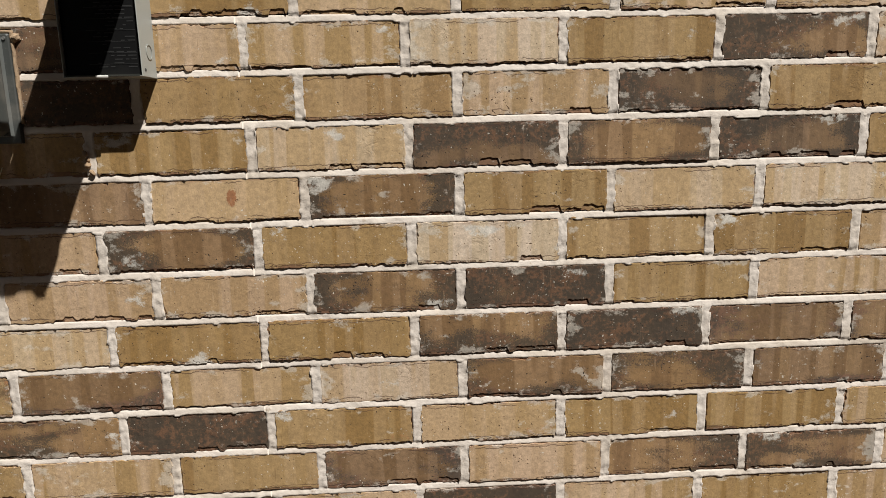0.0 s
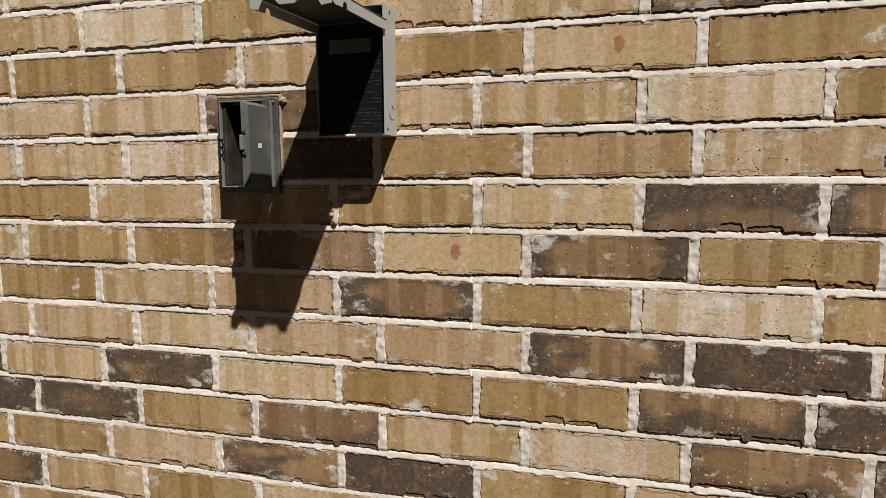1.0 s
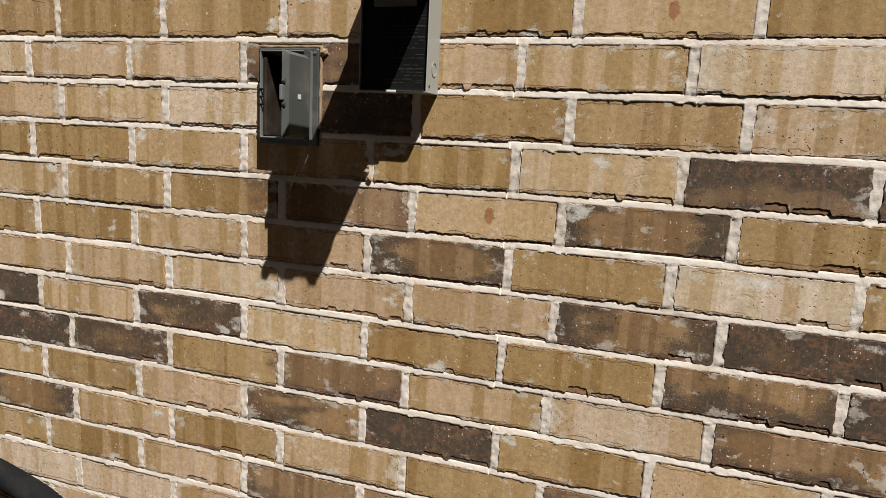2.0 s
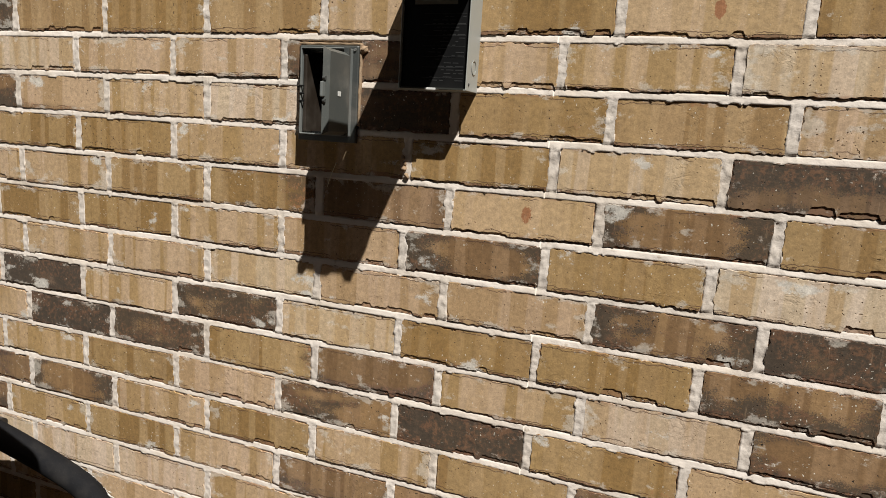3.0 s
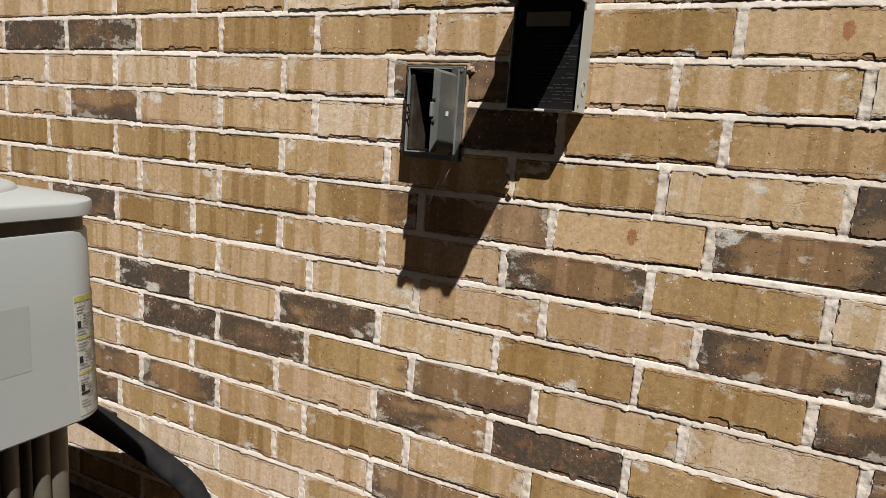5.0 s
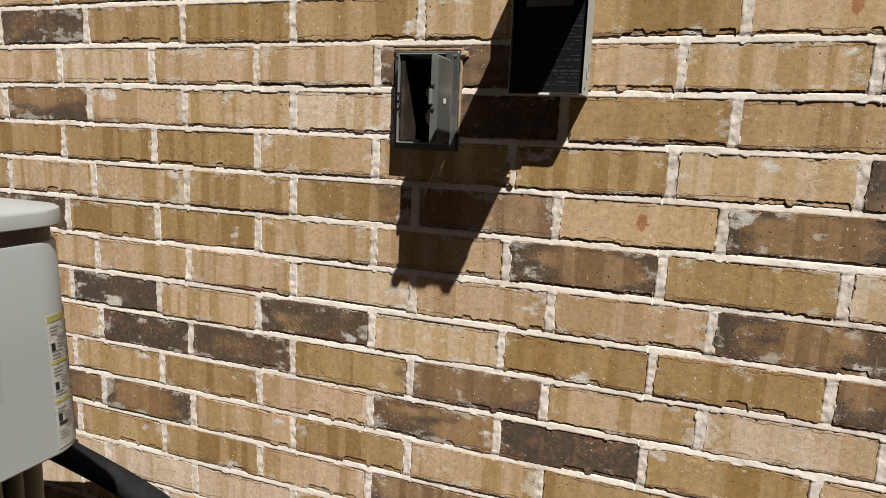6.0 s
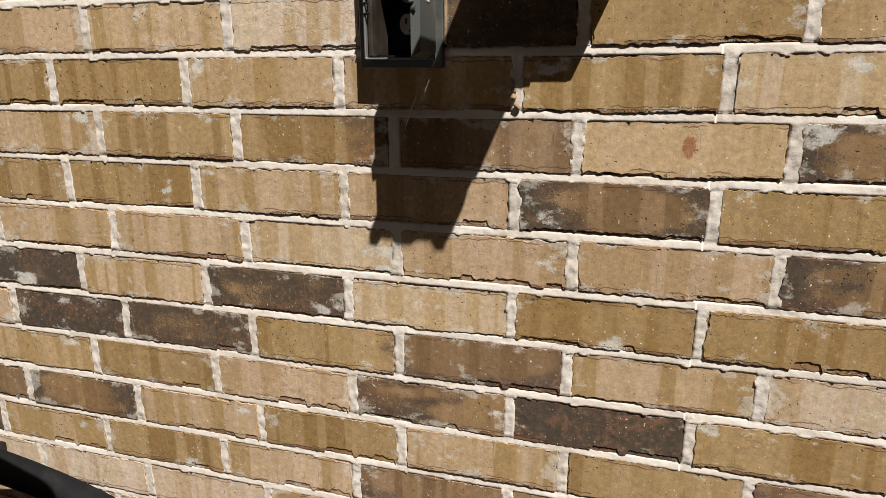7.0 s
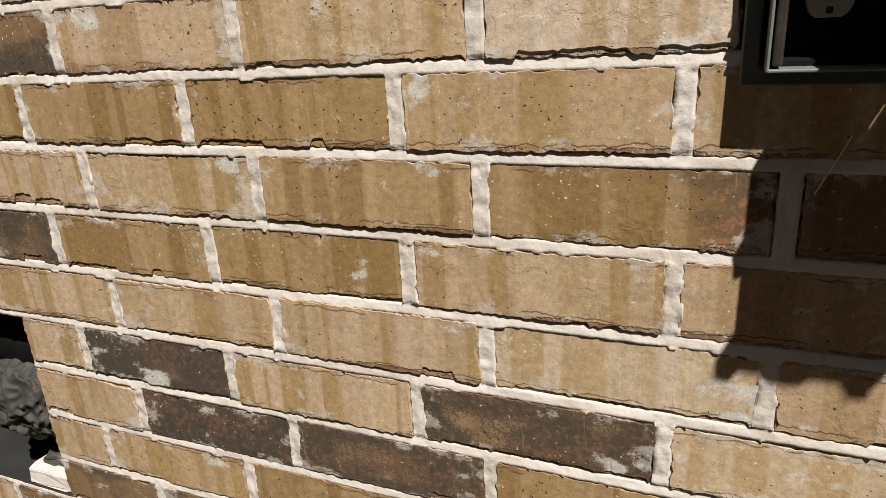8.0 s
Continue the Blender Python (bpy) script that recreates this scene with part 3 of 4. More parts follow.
# ---- ground ----
def build_ground():
    bm = bmesh.new()
    near = [[bm.verts.new((-2.6 + 4.2 * a / 60, 0.12 - 2.6 * b / 40, 0.012 * noise.noise(Vector((a * 0.5, b * 0.5, 1))) + 0.006 * noise.noise(Vector((a * 1.7, b * 1.7, 4))))) for a in range(61)] for b in range(41)]
    for r, s in zip(near, near[1:]):
        for a in range(60):
            bm.faces.new((r[a], r[a + 1], s[a + 1], s[a]))
    far = [bm.verts.new(p) for p in ((-400, 400, 0), (400, 400, 0), (400, -400, 0), (-400, -400, 0))]
    top, bottom = near[0], near[-1]
    left, right = [r[0] for r in near], [r[-1] for r in near]
    bm.faces.new([far[0], far[1]] + top[::-1])
    bm.faces.new([far[1], far[2]] + right[::-1])
    bm.faces.new([far[2], far[3]] + bottom)
    bm.faces.new([far[3], far[0]] + left)
    ob = part("ground", bm, SOIL, None, "", True)
    return tagged(ob, "bare brown soil at the foot of the wall", "ground", kind="structure")


build_ground()


# ---- recessed outlet with its cover open ----
def build_outlet():
    x0, x1, z0, z1 = OUTLET
    ob = thing("outlet_box", "grey weatherproof wall outlet box with its cover swung open", "outlet", ((x0 + x1) / 2, 0, (z0 + z1) / 2))
    ob.location = (0, 0, 0)
    part("frame", frame_bar((x0, z0), (x1, z1), 0.0125, -0.009, 0.012), DARK_GREY, ob, "dark grey plastic frame")
    # raised collar that carries the cover
    ca, cb, cc, cd = x0 + 0.016, x1 - 0.0105, z0 + 0.011, z1 - 0.006
    part("collar", frame_bar((ca, cc), (cb, cd), 0.0024, -0.031, -0.004, 0.0007), MID_GREY, ob, "raised weathered grey collar around the opening")
    # the well behind the frame
    a, b, c, d, y = x0 + 0.0125, x1 - 0.0125, z0 + 0.0125, z1 - 0.0125, 0.055
    part("well_back", solid((a, y, c), (b, y + 0.004, d)), BLACK_PLASTIC, ob)
    for lo, hi in (((a, 0.0, c), (a + 0.003, y, d)), ((b - 0.003, 0.0, c), (b, y, d)), ((a + 0.003, -0.0036, c), (b - 0.003, y, c + 0.0045)), ((a + 0.003, 0.0, d - 0.003), (b - 0.003, y, d))):
        part("well_side", solid(lo, hi), BLACK_PLASTIC, ob)
    plate = part("cover_plate", solid((-0.449, 0.040, 1.008), (-0.375, 0.0545, 1.128), 0.003), BLACK_PLASTIC, ob)
    for zc in (1.0435, 1.0855):
        bm = bmesh.new()
        bmesh.ops.create_cone(bm, cap_ends=True, segments=32, radius1=0.0165, radius2=0.0160, depth=0.006, matrix=Matrix.Translation((-0.412, 0.0375, zc)) @ Euler((radians(90), 0, 0)).to_matrix().to_4x4())
        for v in bm.verts:
            v.co.z = zc + max(-0.0135, min(0.0135, v.co.z - zc))
        face = part("receptacle", bm, IVORY, plate, "ivory duplex receptacle face")
        for sx in (-0.0062, 0.0062):
            part("slot", solid((-0.412 + sx - 0.001, 0.0335, zc), (-0.412 + sx + 0.001, 0.036, zc + 0.008)), INK, face)
        part("slot", solid((-0.4145, 0.0335, zc - 0.0105), (-0.4095, 0.036, zc - 0.0055), 0.001), INK, face)
    # left inner liner, dusty, with notches for cords
    part("liner", solid((ca + 0.004, -0.027, cc + 0.004), (ca + 0.011, 0.030, cd - 0.012), 0.002), CLEAR_DUSTY, ob, "dusty smoked plastic liner")
    for k in range(3):
        zc = 1.052 + 0.013 * k
        part("cord_tab", solid((ca - 0.001, -0.0325, zc), (ca + 0.008, -0.0285, zc + 0.003), 0.001), BLACK_PLASTIC, ob)
    for x, z in ((x0 + 0.0065, z1 - 0.007), (x1 - 0.0065, z1 - 0.007)):
        part("screw", disc_bar((x, -0.0095, z), "y", 0.0028, 0.003), STEEL, ob)
    # cover, hinged on its right edge and opened outward
    t, w, lo, hi = 0.010, 0.080, cc + 0.002, cd - 0.009
    bm = bmesh.new()
    rim = [(0, 0, lo), (0, 0, hi), (w, 0, hi), (w, 0, lo)]
    out = [(0.006, t, lo + 0.006), (0.006, t, hi - 0.006), (w - 0.006, t, hi - 0.006), (w - 0.006, t, lo + 0.006)]
    ring_a, ring_b = [bm.verts.new(p) for p in rim], [bm.verts.new(p) for p in out]
    hollow = [bm.verts.new((p[0] * 0.94 + 0.003, 0.0, lo + 0.003 + (p[2] - lo) * 0.955)) for p in rim]
    depth = [bm.verts.new((p[0] * 0.94 + 0.003, t - 0.002, lo + 0.003 + (p[2] - lo) * 0.955)) for p in out]
    bm.faces.new(ring_b)
    bm.faces.new(depth[::-1])
    for k in range(4):
        n = (k + 1) % 4
        bm.faces.new((ring_a[k], ring_a[n], ring_b[n], ring_b[k]))
        bm.faces.new((hollow[k], depth[k], depth[n], hollow[n]))
        bm.faces.new((ring_a[k], hollow[k], hollow[n], ring_a[n]))
    swing = Matrix.Translation((cb - 0.0005, -0.0315, 0)) @ Matrix.Rotation(radians(-88), 4, "Z")
    bm.transform(swing)
    door = part("cover", bm, COVER_GREY, ob, "grey hinged cover, open")
    tab = solid((w - 0.003, -0.001, 1.058), (w + 0.007, 0.004, 1.082), 0.0015)
    tab.transform(swing)
    part("latch", tab, MID_GREY, door)
    for zc in (1.052, 1.088):
        knob = disc_bar((w - 0.001, 0.003, zc), "y", 0.0032, 0.005, 14)
        knob.transform(swing)
        part("latch_ear", knob, DARK_GREY, door)
    mark = solid((0.036, t + 0.0002, 1.062), (0.046, t + 0.0008, 1.070))
    mark.transform(swing)
    part("sticker", mark, WHITE, door, "tiny white sticker")
    # full-height strip added to keep a sliver of sun off the wall
    part("hinge_strip", solid((cb - 0.0030, -0.0365, cc + 0.0005), (cb + 0.0062, -0.0285, cd - 0.0005), 0.0006), DARK_GREY, ob)
    for zc in (z0 + 0.03, z1 - 0.03):
        part("hinge", solid((cb - 0.004, -0.035, zc - 0.009), (cb + 0.004, -0.028, zc + 0.009), 0.0015), DARK_GREY, ob)
    return ob


build_outlet()


def lumpy(bm, amount, scale, seed):
    for v in bm.verts:
        d = noise.noise_vector(v.co * scale + Vector((seed, 0, 0)))
        v.co += d * amount
    return bm


def build_mortar_fillet():
    x0, x1, z0, z1 = OUTLET
    def strip(lo, hi, seed):
        bm = solid(lo, hi, 0.0015)
        bmesh.ops.subdivide_edges(bm, edges=[e for e in bm.edges if e.calc_length() > 0.02], cuts=14)
        return lumpy(bm, 0.0016, 160, seed)
    ob = part("mortar_fillet", strip((x1 + 0.0005, -0.006, z0 + 0.03), (x1 + 0.0045, 0.006, z1 + 0.003), 3), PLASTER, None)
    tagged(ob, "crumbly tan mortar filling beside the outlet frame", "mortar")
    top = part("mortar_fillet", strip((x0 - 0.003, -0.005, z1 + 0.0008), (x1 + 0.005, 0.006, z1 + 0.0055), 8), PLASTER, None)
    tagged(top, "thin tan mortar line above the outlet frame", "mortar")
    bm = bmesh.new()
    bmesh.ops.create_icosphere(bm, subdivisions=3, radius=0.007, matrix=Matrix.Translation((x1 + 0.008, -0.002, z1 - 0.006)))
    lump = part("mortar_lump", lumpy(bm, 0.004, 140, 2), PLASTER, None)
    tagged(lump, "small crumbly lump of brown mortar by the outlet", "mortar")


build_mortar_fillet()


# ---- switch box with its lid raised ----
def build_disconnect():
    x0, x1, z0, z1, d = -0.2525, -0.1365, 1.080, 1.262, 0.058
    ob = thing("disconnect_box", "grey steel electrical disconnect box with its lid raised", "electrical box")
    part("back", solid((x0, -0.0035, z0), (x1, -0.0022, z1 + 0.022)), GREY_PAINT, ob)
    side = part("side_panel", solid((x1 - 0.0016, -d, z0), (x1, -0.0036, z1 + 0.022), 0.0005, 1), GREY_PAINT, ob, "light grey steel side with a round knockout")
    part("side_panel", solid((x0, -d, z0), (x0 + 0.0016, -0.0036, z1 + 0.022), 0.0005, 1), GREY_PAINT, ob)
    part("bottom_panel", solid((x0 + 0.0017, -d, z0), (x1 - 0.0017, -0.0036, z0 + 0.0016)), GREY_PAINT, ob)
    part("top_panel", solid((x0 + 0.0017, -d + 0.012, z1 + 0.0204), (x1 - 0.0017, -0.0036, z1 + 0.022)), GREY_PAINT, ob)
    for r, y, z in ((0.0115, -0.026, 1.118),):
        bm = bmesh.new()
        for q in (r, r - 0.0014):
            bmesh.ops.create_circle(bm, segments=36, radius=q, matrix=Matrix.Translation((x1 + 0.0004, y, z)) @ Matrix.Rotation(radians(90), 4, "Y"))
        bmesh.ops.bridge_loops(bm, edges=list(bm.edges))
        bmesh.ops.solidify(bm, geom=list(bm.faces), thickness=0.0006)
        part("knockout", bm, GREY_PAINT, side)
    for y, z in ((-0.046, 1.090), (-0.030, z1 + 0.012)):
        part("screw_hole", disc_bar((x1 + 0.0002, y, z), "x", 0.0026, 0.0012, 14), INK, side)
    front = part("dead_front", solid((x0 + 0.0020, -d + 0.006, z0 + 0.0020), (x1 - 0.0020, -d + 0.010, z1 + 0.006), 0.001), BLACK_PLASTIC, ob, "black plastic inner cover with printed lines")
    y = -d + 0.0057
    part("sticker", solid((-0.232, y - 0.0004, 1.210), (-0.160, y, 1.232)), WORN_LABEL, front, "worn brownish sticker")
    rng = random.Random(4)
    for k in range(19):
        z = 1.192 - 0.0054 * k
        if k % 3 == 0:
            part("rule_line", solid((-0.215, y - 0.0001, z + 0.0036), (-0.144, y, z + 0.0041)), FAINT_INK, front)
        x = -0.145
        while x > -0.178 - 0.03 * rng.random():
            length = rng.uniform(0.004, 0.015)
            if rng.random() < 0.7:
                part("text_bar", solid((x - length, y - 0.0001, z - 0.0006), (x, y, z + 0.0006)), FAINT_INK, front)
            x -= length + rng.uniform(0.002, 0.005)
    part("lip", solid((x0 + 0.004, -d - 0.0012, z0 + 0.0008), (x1 - 0.004, -d + 0.0008, z0 + 0.0030)), SHADED_STEEL, ob)
    clip = solid((-0.205, -d - 0.004, z0 - 0.0015), (-0.186, -d - 0.0014, z0 + 0.002), 0.001)
    part("clip", lumpy(clip, 0.0008, 200, 1), WHITE, ob, "small white plastic clip")
    # lid, hinged along the top, standing out from the wall
    hinge, tip = Vector((0, -d + 0.001, z1 - 0.006)), Vector((0, -0.255, 1.2535))
    along = tip - hinge
    length, pitch = along.length, math.atan2(along.z, -along.y)
    turn = Matrix.Translation((0, hinge.y, hinge.z)) @ Matrix.Rotation(-pitch, 4, "X")
    xa, xb = x0 + 0.004, x1 + 0.004
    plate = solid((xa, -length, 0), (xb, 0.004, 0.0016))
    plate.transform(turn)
    lid = part("lid", plate, SHADED_STEEL, ob, "raised grey steel lid, coloured near black for its shaded underside")
    for a, b in ((xa, xa + 0.0016), (xb - 0.0016, xb)):
        bm = bmesh.new()
        outline = [(0.002, -0.001), (0.002, -0.014), (-0.03, -0.0155)]
        outline += [(-length + 0.042 + 0.008 * math.cos(w * math.pi / 6), -0.0155 + 0.009 * math.sin(w * math.pi / 6)) for w in range(7)]
        outline += [(-length + 0.012, -0.0165), (-length + 0.003, -0.0135), (-length, -0.001)]
        fa, fb = [[bm.verts.new((x, q, z)) for q, z in outline] for x in (a, b)]
        bm.faces.new(fa), bm.faces.new(fb[::-1])
        for k in range(len(outline)):
            n = (k + 1) % len(outline)
            bm.faces.new((fa[k], fa[n], fb[n], fb[k]))
        bm.transform(turn)
        part("lid_flange", bm, GREY_PAINT, lid)
    # front flange of the lid with two hasp ears at its corners
    bm = bmesh.new()
    outline = [(xa, 0), (xa, -0.017), (xa + 0.012, -0.019), (xa + 0.018, -0.007), (xa + 0.034, -0.006), (xa + 0.042, -0.014), (xb - 0.052, -0.014), (xb - 0.043, -0.006), (xb - 0.022, -0.006), (xb - 0.014, -0.019), (xb, -0.017), (xb, 0)]
    fa, fb = [[bm.verts.new((x, q, z)) for x, z in outline] for q in (-length - 0.0016, -length)]
    bm.faces.new(fa), bm.faces.new(fb[::-1])
    for k in range(len(outline)):
        n = (k + 1) % len(outline)
        bm.faces.new((fa[k], fa[n], fb[n], fb[k]))
    bm.transform(turn)
    part("front_flange", bm, GREY_PAINT, lid)
    return ob


build_disconnect()


# ---- air conditioner ----
UNIT = (-1.525, -0.765, -1.155, -0.405)  # x and y extents


def rounded_rect(x0, x1, y0, y1, r, n=8):
    pts = []
    for cx, cy, a in ((x1 - r, y1 - r, 0), (x0 + r, y1 - r, 90), (x0 + r, y0 + r, 180), (x1 - r, y0 + r, 270)):
        for k in range(n + 1):
            w = radians(a + 90 * k / n)
            pts.append((cx + r * math.cos(w), cy + r * math.sin(w)))
    return pts


def loft(loops, cap_low=True, cap_high=True):
    """Skins between outlines given as (points, z)."""
    bm = bmesh.new()
    rings = [[bm.verts.new((x, y, z)) for x, y in pts] for pts, z in loops]
    n = len(rings[0])
    for a, b in zip(rings, rings[1:]):
        for k in range(n):
            bm.faces.new((a[k], a[(k + 1) % n], b[(k + 1) % n], b[k]))
    if cap_low:
        bm.faces.new(rings[0][::-1])
    if cap_high:
        bm.faces.new(rings[-1])
    return bm


def build_unit():
    x0, x1, y0, y1 = UNIT
    ob = thing("air_conditioner", "light grey outdoor air conditioner unit beside the wall", "air conditioner", (-0.0058, 0.0049, -0.0016))
    ob.scale = (1.0047, 1.0047, 1.0047)

    def shape(inset, r=0.062):
        return rounded_rect(x0 + inset, x1 - inset, y0 + inset, y1 - inset, r)

    def splay(z):
        return -0.007 * (0.85 - z) / 0.30

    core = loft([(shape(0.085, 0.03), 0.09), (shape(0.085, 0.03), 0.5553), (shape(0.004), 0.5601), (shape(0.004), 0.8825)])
    part("core", core, UNIT_SHADED, ob, "inner casing, coloured dark brownish grey for the shade around it")
    # outer side panel, a little wider at its foot
    part("side_panel", loft([(shape(0.004), 0.5465), (shape(splay(0.545) + 0.003), 0.5446), (shape(splay(0.548)), 0.5480), (shape(splay(0.56)), 0.560), (shape(splay(0.70)), 0.70), (shape(0.0), 0.843), (shape(0.0012), 0.8470), (shape(0.004), 0.8485)], True, True), UNIT_PAINT, ob, "plain light grey sheet metal panel", True)
    lid = part("lid", loft([(shape(0.012), 0.8700), (shape(-0.006, 0.068), 0.8690), (shape(-0.008, 0.07), 0.8705), (shape(-0.008, 0.07), 0.8870), (shape(-0.0068, 0.069), 0.8905), (shape(-0.003, 0.066), 0.8930), (shape(0.05, 0.05), 0.9015), (shape(0.09, 0.05), 0.903)]), UNIT_LID, ob, "pale grey moulded lid", True)
    part("fan_deck", loft([(shape(0.040, 0.15), 0.8985), (shape(0.042, 0.15), 0.906), (shape(0.046, 0.15), 0.9095), (shape(0.052, 0.15), 0.9108), (shape(0.12, 0.12), 0.912)], False, True), UNIT_LID, lid, "", True)
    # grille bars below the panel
    base = part("base", loft([(shape(-0.004), 0.0465), (shape(-0.004), 0.105), (shape(0.01), 0.11)]), UNIT_SHADED, ob)
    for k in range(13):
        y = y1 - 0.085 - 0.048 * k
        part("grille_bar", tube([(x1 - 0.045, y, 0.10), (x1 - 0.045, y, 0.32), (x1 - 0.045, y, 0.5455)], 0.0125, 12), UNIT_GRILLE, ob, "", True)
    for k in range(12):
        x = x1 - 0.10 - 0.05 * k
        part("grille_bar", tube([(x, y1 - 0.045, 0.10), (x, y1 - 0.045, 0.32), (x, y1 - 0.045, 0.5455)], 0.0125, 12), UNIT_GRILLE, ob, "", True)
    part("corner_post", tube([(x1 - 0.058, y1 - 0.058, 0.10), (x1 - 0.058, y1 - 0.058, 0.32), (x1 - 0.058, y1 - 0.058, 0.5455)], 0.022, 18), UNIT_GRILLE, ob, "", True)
    # warning label that wraps the corner
    def wrap(z0, z1, s0, s1, lift):
        """A patch on the corner between two shares of its arc."""
        bm = bmesh.new()
        low, high = [], []
        for k in range(9):
            s = s0 + (s1 - s0) * k / 8
            for row, z in ((low, z0), (high, z1)):
                out, r = -splay(z), 0.062 + lift
                row.append(bm.verts.new((x1 + out - 0.062 + r * math.cos(s / 0.062), y1 + out - 0.062 + r * math.sin(s / 0.062), z)))
        for k in range(8):
            bm.faces.new((low[k], low[k + 1], high[k + 1], high[k]))
        bmesh.ops.solidify(bm, geom=list(bm.faces), thickness=0.0003)
        return bm
    label = part("warning_label", wrap(0.5543, 0.7481, 0.002, 0.076, 0.0008), WHITE, ob, "white and yellow warning label with fine print")
    for z0, z1 in ((0.7375, 0.7461), (0.6770, 0.6812), (0.6208, 0.6250)):
        part("yellow_band", wrap(z0, z1, 0.003, 0.075, 0.0013), YELLOW, label)
    rng = random.Random(9)
    for k in range(34):
        z = 0.7302 - 0.0049 * k
        if 0.6725 < z < 0.6841 or 0.6163 < z < 0.6279:
            continue
        indent = 0.017 if (k % 12) in (3, 4, 5, 6) else 0.006
        for a, b in ((indent, indent + rng.uniform(0.012, 0.024)), (indent + 0.027, rng.uniform(0.052, 0.072))):
            part("text_bar", wrap(z - 0.0010, z + 0.0006, a, b, 0.0013), GREY_INK, label)
    for z in (0.7025, 0.6463, 0.6):
        part("pictogram", wrap(z - 0.006, z + 0.005, 0.006, 0.0125, 0.0015), INK, label)
    part("text_bar", wrap(0.5882, 0.5921, 0.006, 0.022, 0.0015), INK, label)
    bm = solid((x1 + 0.0001, y0 + 0.45, 0.6502), (x1 + 0.0003, y1 - 0.124, 0.7471))
    for v in bm.verts:
        v.co.x -= splay(v.co.z)
    part("data_sticker", bm, STICKER, ob, "faint clear sticker")
    return ob


build_unit()
pad = part("equipment_pad", solid((-1.64, -1.2, -0.03), (-0.74, -0.31, 0.045), 0.006), CONCRETE, None)
tagged(pad, "grey concrete pad under the air conditioner", "pad")


# ---- insulated lines ----
def build_lines():
    ob = thing("insulated_line", "black foam insulated refrigerant line bending down beside the wall", "pipe")
    part("sleeve", tube([(-1.66, -0.21, 0.45), (-1.48, -0.19, 0.415), (-1.335, -0.158, 0.368), (-1.214, -0.112, 0.3062), (-1.1125, -0.052, 0.2245), (-1.0, -0.032, 0.168), (-0.945, -0.032, 0.115), (-0.925, -0.034, 0.05), (-0.92, -0.036, -0.06)], 0.0275, 20, 0.025), FOAM, ob, "", True)
    small = thing("taped_line", "short black pipe wrapped with grey tape along the wall", "pipe")
    part("sleeve", tube([(-1.455, -0.0185, 0.262), (-1.38, -0.0185, 0.259), (-1.285, -0.0185, 0.252)], 0.0175, 18, 0.03), RUBBER, small, "", True)
    part("tape", tube([(-1.405, -0.0185, 0.2602), (-1.375, -0.0185, 0.2588)], 0.0181, 18), TAPE, small, "grey tape band", True)
    part("end_cap", tube([(-1.291, -0.0185, 0.2524), (-1.279, -0.0185, 0.2516)], 0.0178, 18), RUBBER, small, "", True)
    return ob


build_lines()


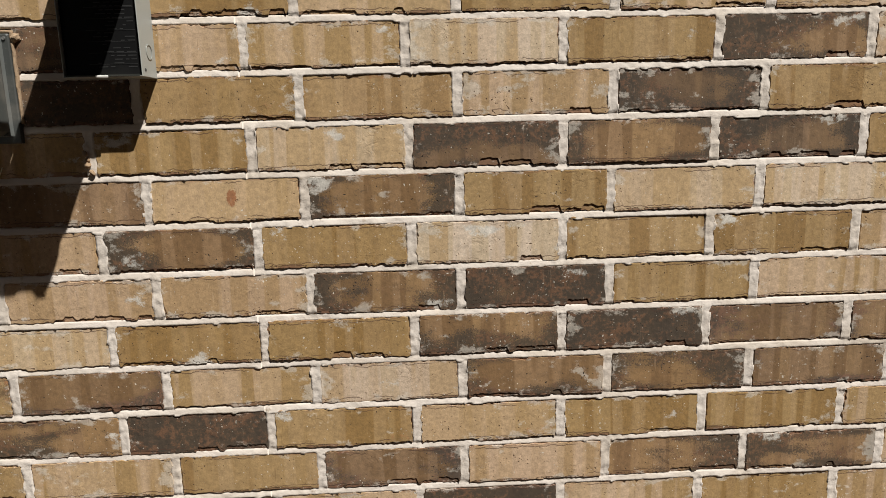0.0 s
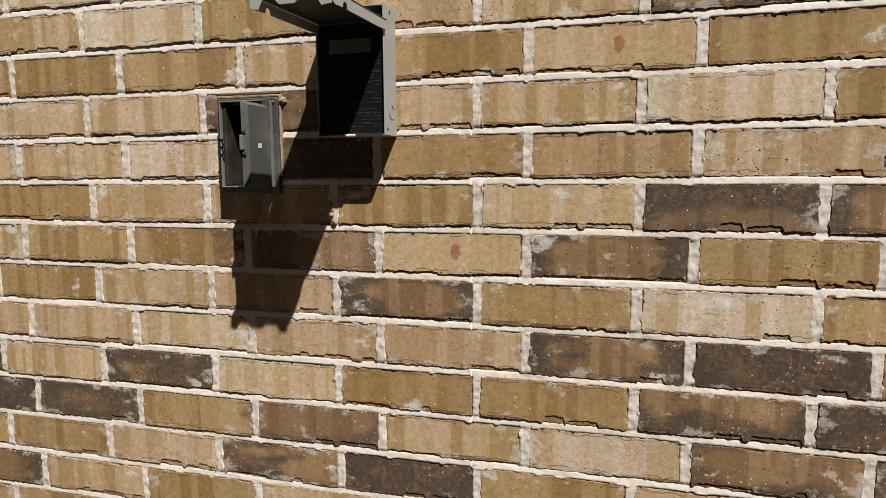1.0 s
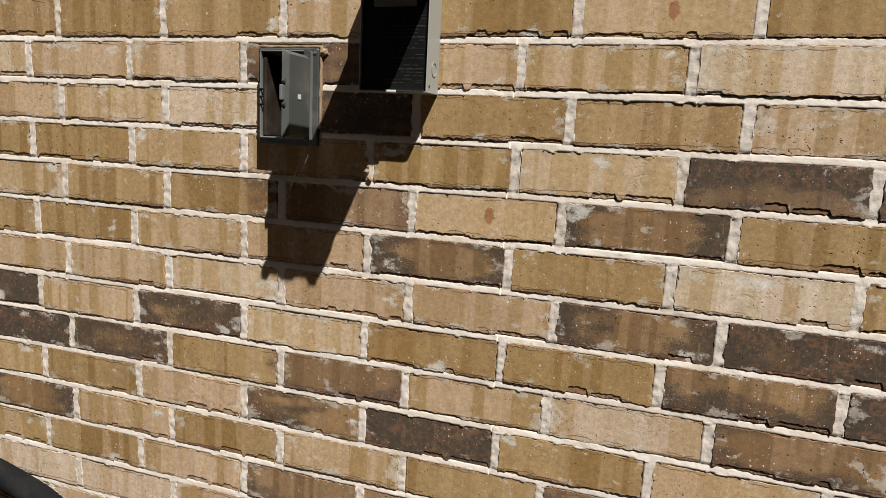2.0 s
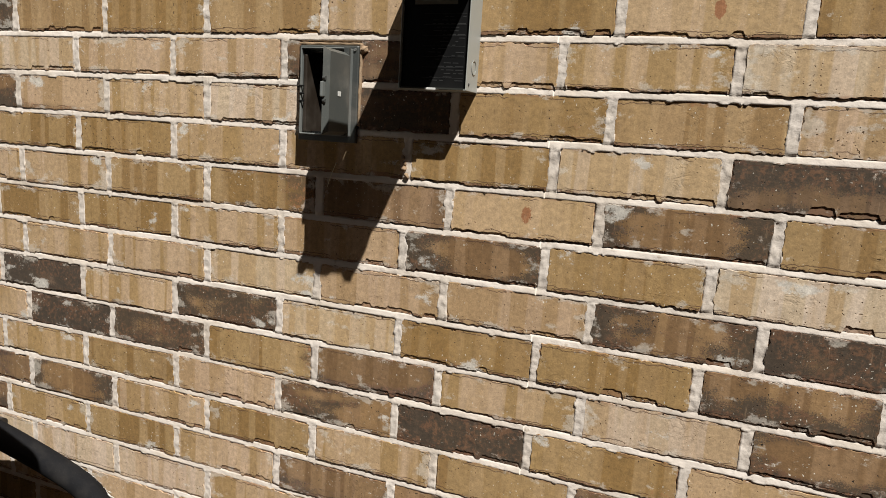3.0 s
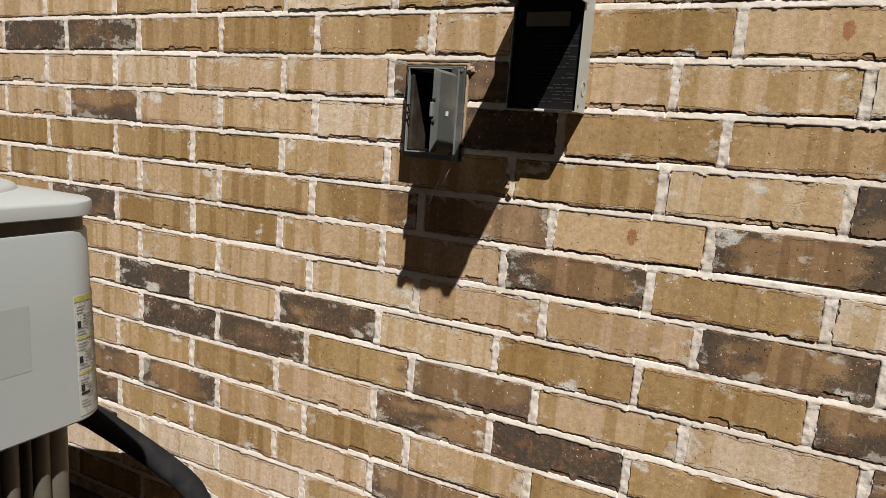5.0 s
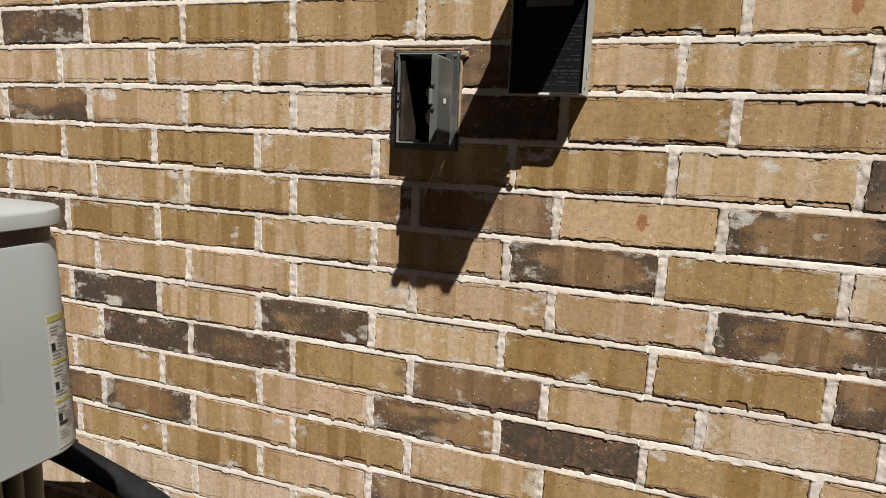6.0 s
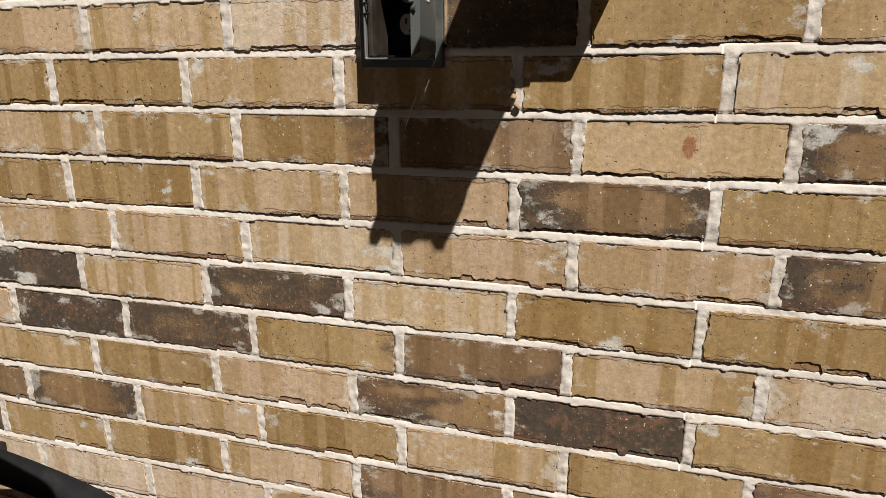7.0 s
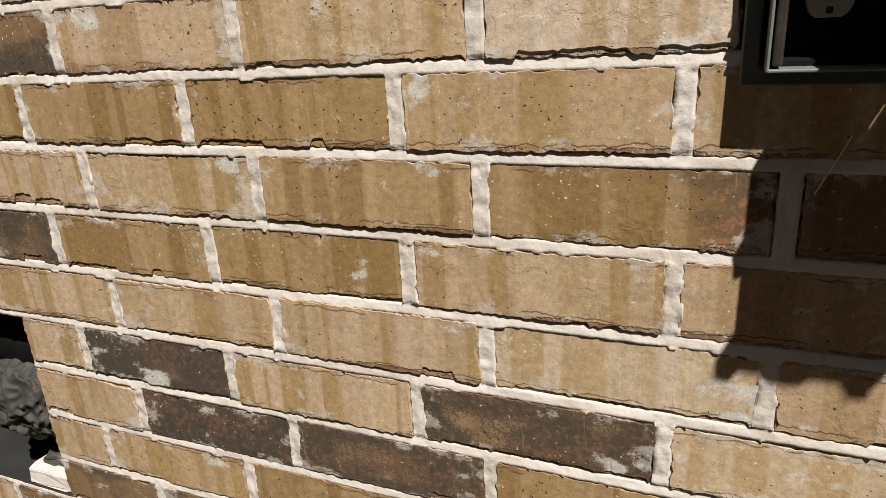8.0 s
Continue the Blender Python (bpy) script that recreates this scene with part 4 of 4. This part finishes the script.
# ---- the broken opening ----
def build_hole():
    bm = bmesh.new()
    bmesh.ops.create_icosphere(bm, subdivisions=6, radius=1.0)
    for v in bm.verts:
        v.co = Vector((v.co.x * 0.072, v.co.y * 0.035, v.co.z * 0.058)) + Vector((-1.468, 0.034, 0.512))
    for v in bm.verts:
        fold = 1 - 2 * abs(noise.noise(v.co * 34 + Vector((4, 0, 0))))
        crease = 1 - 2 * abs(noise.noise(v.co * 80 + Vector((0, 7, 0))))
        out = (v.co - Vector((-1.468, 0.034, 0.512))).normalized()
        v.co += out * (0.012 * fold + 0.006 * crease) + 0.010 * noise.noise_vector(v.co * 22)
    ob = part("sealing_putty", bm, PUTTY, None, "")
    for p in ob.data.polygons:
        p.use_smooth = True
    tagged(ob, "crumpled grey brown sealing putty in the broken wall opening", "putty")
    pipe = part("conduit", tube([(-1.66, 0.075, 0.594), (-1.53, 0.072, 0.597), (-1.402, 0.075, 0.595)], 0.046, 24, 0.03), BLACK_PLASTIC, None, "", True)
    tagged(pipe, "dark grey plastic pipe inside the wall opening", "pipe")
    bm = solid((-1.490, 0.004, 0.3625), (-1.389, 0.075, 0.392), 0.004)
    bmesh.ops.subdivide_edges(bm, edges=list(bm.edges), cuts=5)
    ledge = part("mortar_ledge", lumpy(bm, 0.004, 60, 5), MORTAR, None)
    tagged(ledge, "rough white mortar ledge in the wall opening", "mortar")
    bm = solid((-1.475, 0.022, 0.389), (-1.392, 0.06, 0.407), 0.004)
    bmesh.ops.subdivide_edges(bm, edges=list(bm.edges), cuts=6)
    crumb = part("mortar_crumbs", lumpy(bm, 0.009, 90, 9), PUTTY, None)
    tagged(crumb, "grey crumbs lying on the mortar ledge", "rubble")


build_hole()

straw = part("straw", tube([(-0.3915, -0.0045, 0.9485), (-0.401, -0.0045, 0.926), (-0.4105, -0.0012, 0.903)], 0.0006, 6), STRAW, None)
tagged(straw, "thin pale straw caught on the wall", "straw")


def build_lumps():
    """Mortar that oozed from a joint below the switch box."""
    for k, (x, z, r) in enumerate(((-0.2615, 0.966, 0.0045), (-0.2595, 0.948, 0.0055), (-0.253, 0.936, 0.0045), (-0.2575, 0.957, 0.0035))):
        bm = bmesh.new()
        bmesh.ops.create_icosphere(bm, subdivisions=3, radius=r, matrix=Matrix.Translation((x, -0.0035, z)))
        for v in bm.verts:
            v.co += 0.45 * r * noise.noise_vector(v.co * 150 + Vector((k, 0, 0)))
        ob = part("mortar_lump", bm, PLASTER, None, "", True)
        tagged(ob, "rough lump of tan mortar oozing from a joint", "mortar", "mortar lumps under the switch box")


build_lumps()


def build_cobweb():
    """Dusty strands between the insulated line and the wall."""
    ob = thing("cobweb", "dusty white cobweb strands between black pipe and wall", "cobweb")
    rng = random.Random(6)
    for k in range(26):
        x = -1.035 + 0.0042 * k + rng.uniform(-0.006, 0.006)
        z = 0.204 - 0.62 * (x + 1.03)
        long = rng.uniform(0.010, 0.05)
        a = (x, rng.uniform(-0.022, -0.012), z + rng.uniform(-0.003, 0.003))
        b = (x + long, rng.uniform(-0.020, -0.004), z - 0.62 * long + rng.uniform(-0.003, 0.010))
        mid = ((a[0] + b[0]) / 2, (a[1] + b[1]) / 2, (a[2] + b[2]) / 2 - rng.uniform(0.001, 0.005))
        part("strand", tube([a, mid, b], rng.uniform(0.00018, 0.00045), 5), WHITE, ob)
    return ob


build_cobweb()

rest_of_wall()
lay_bricks()
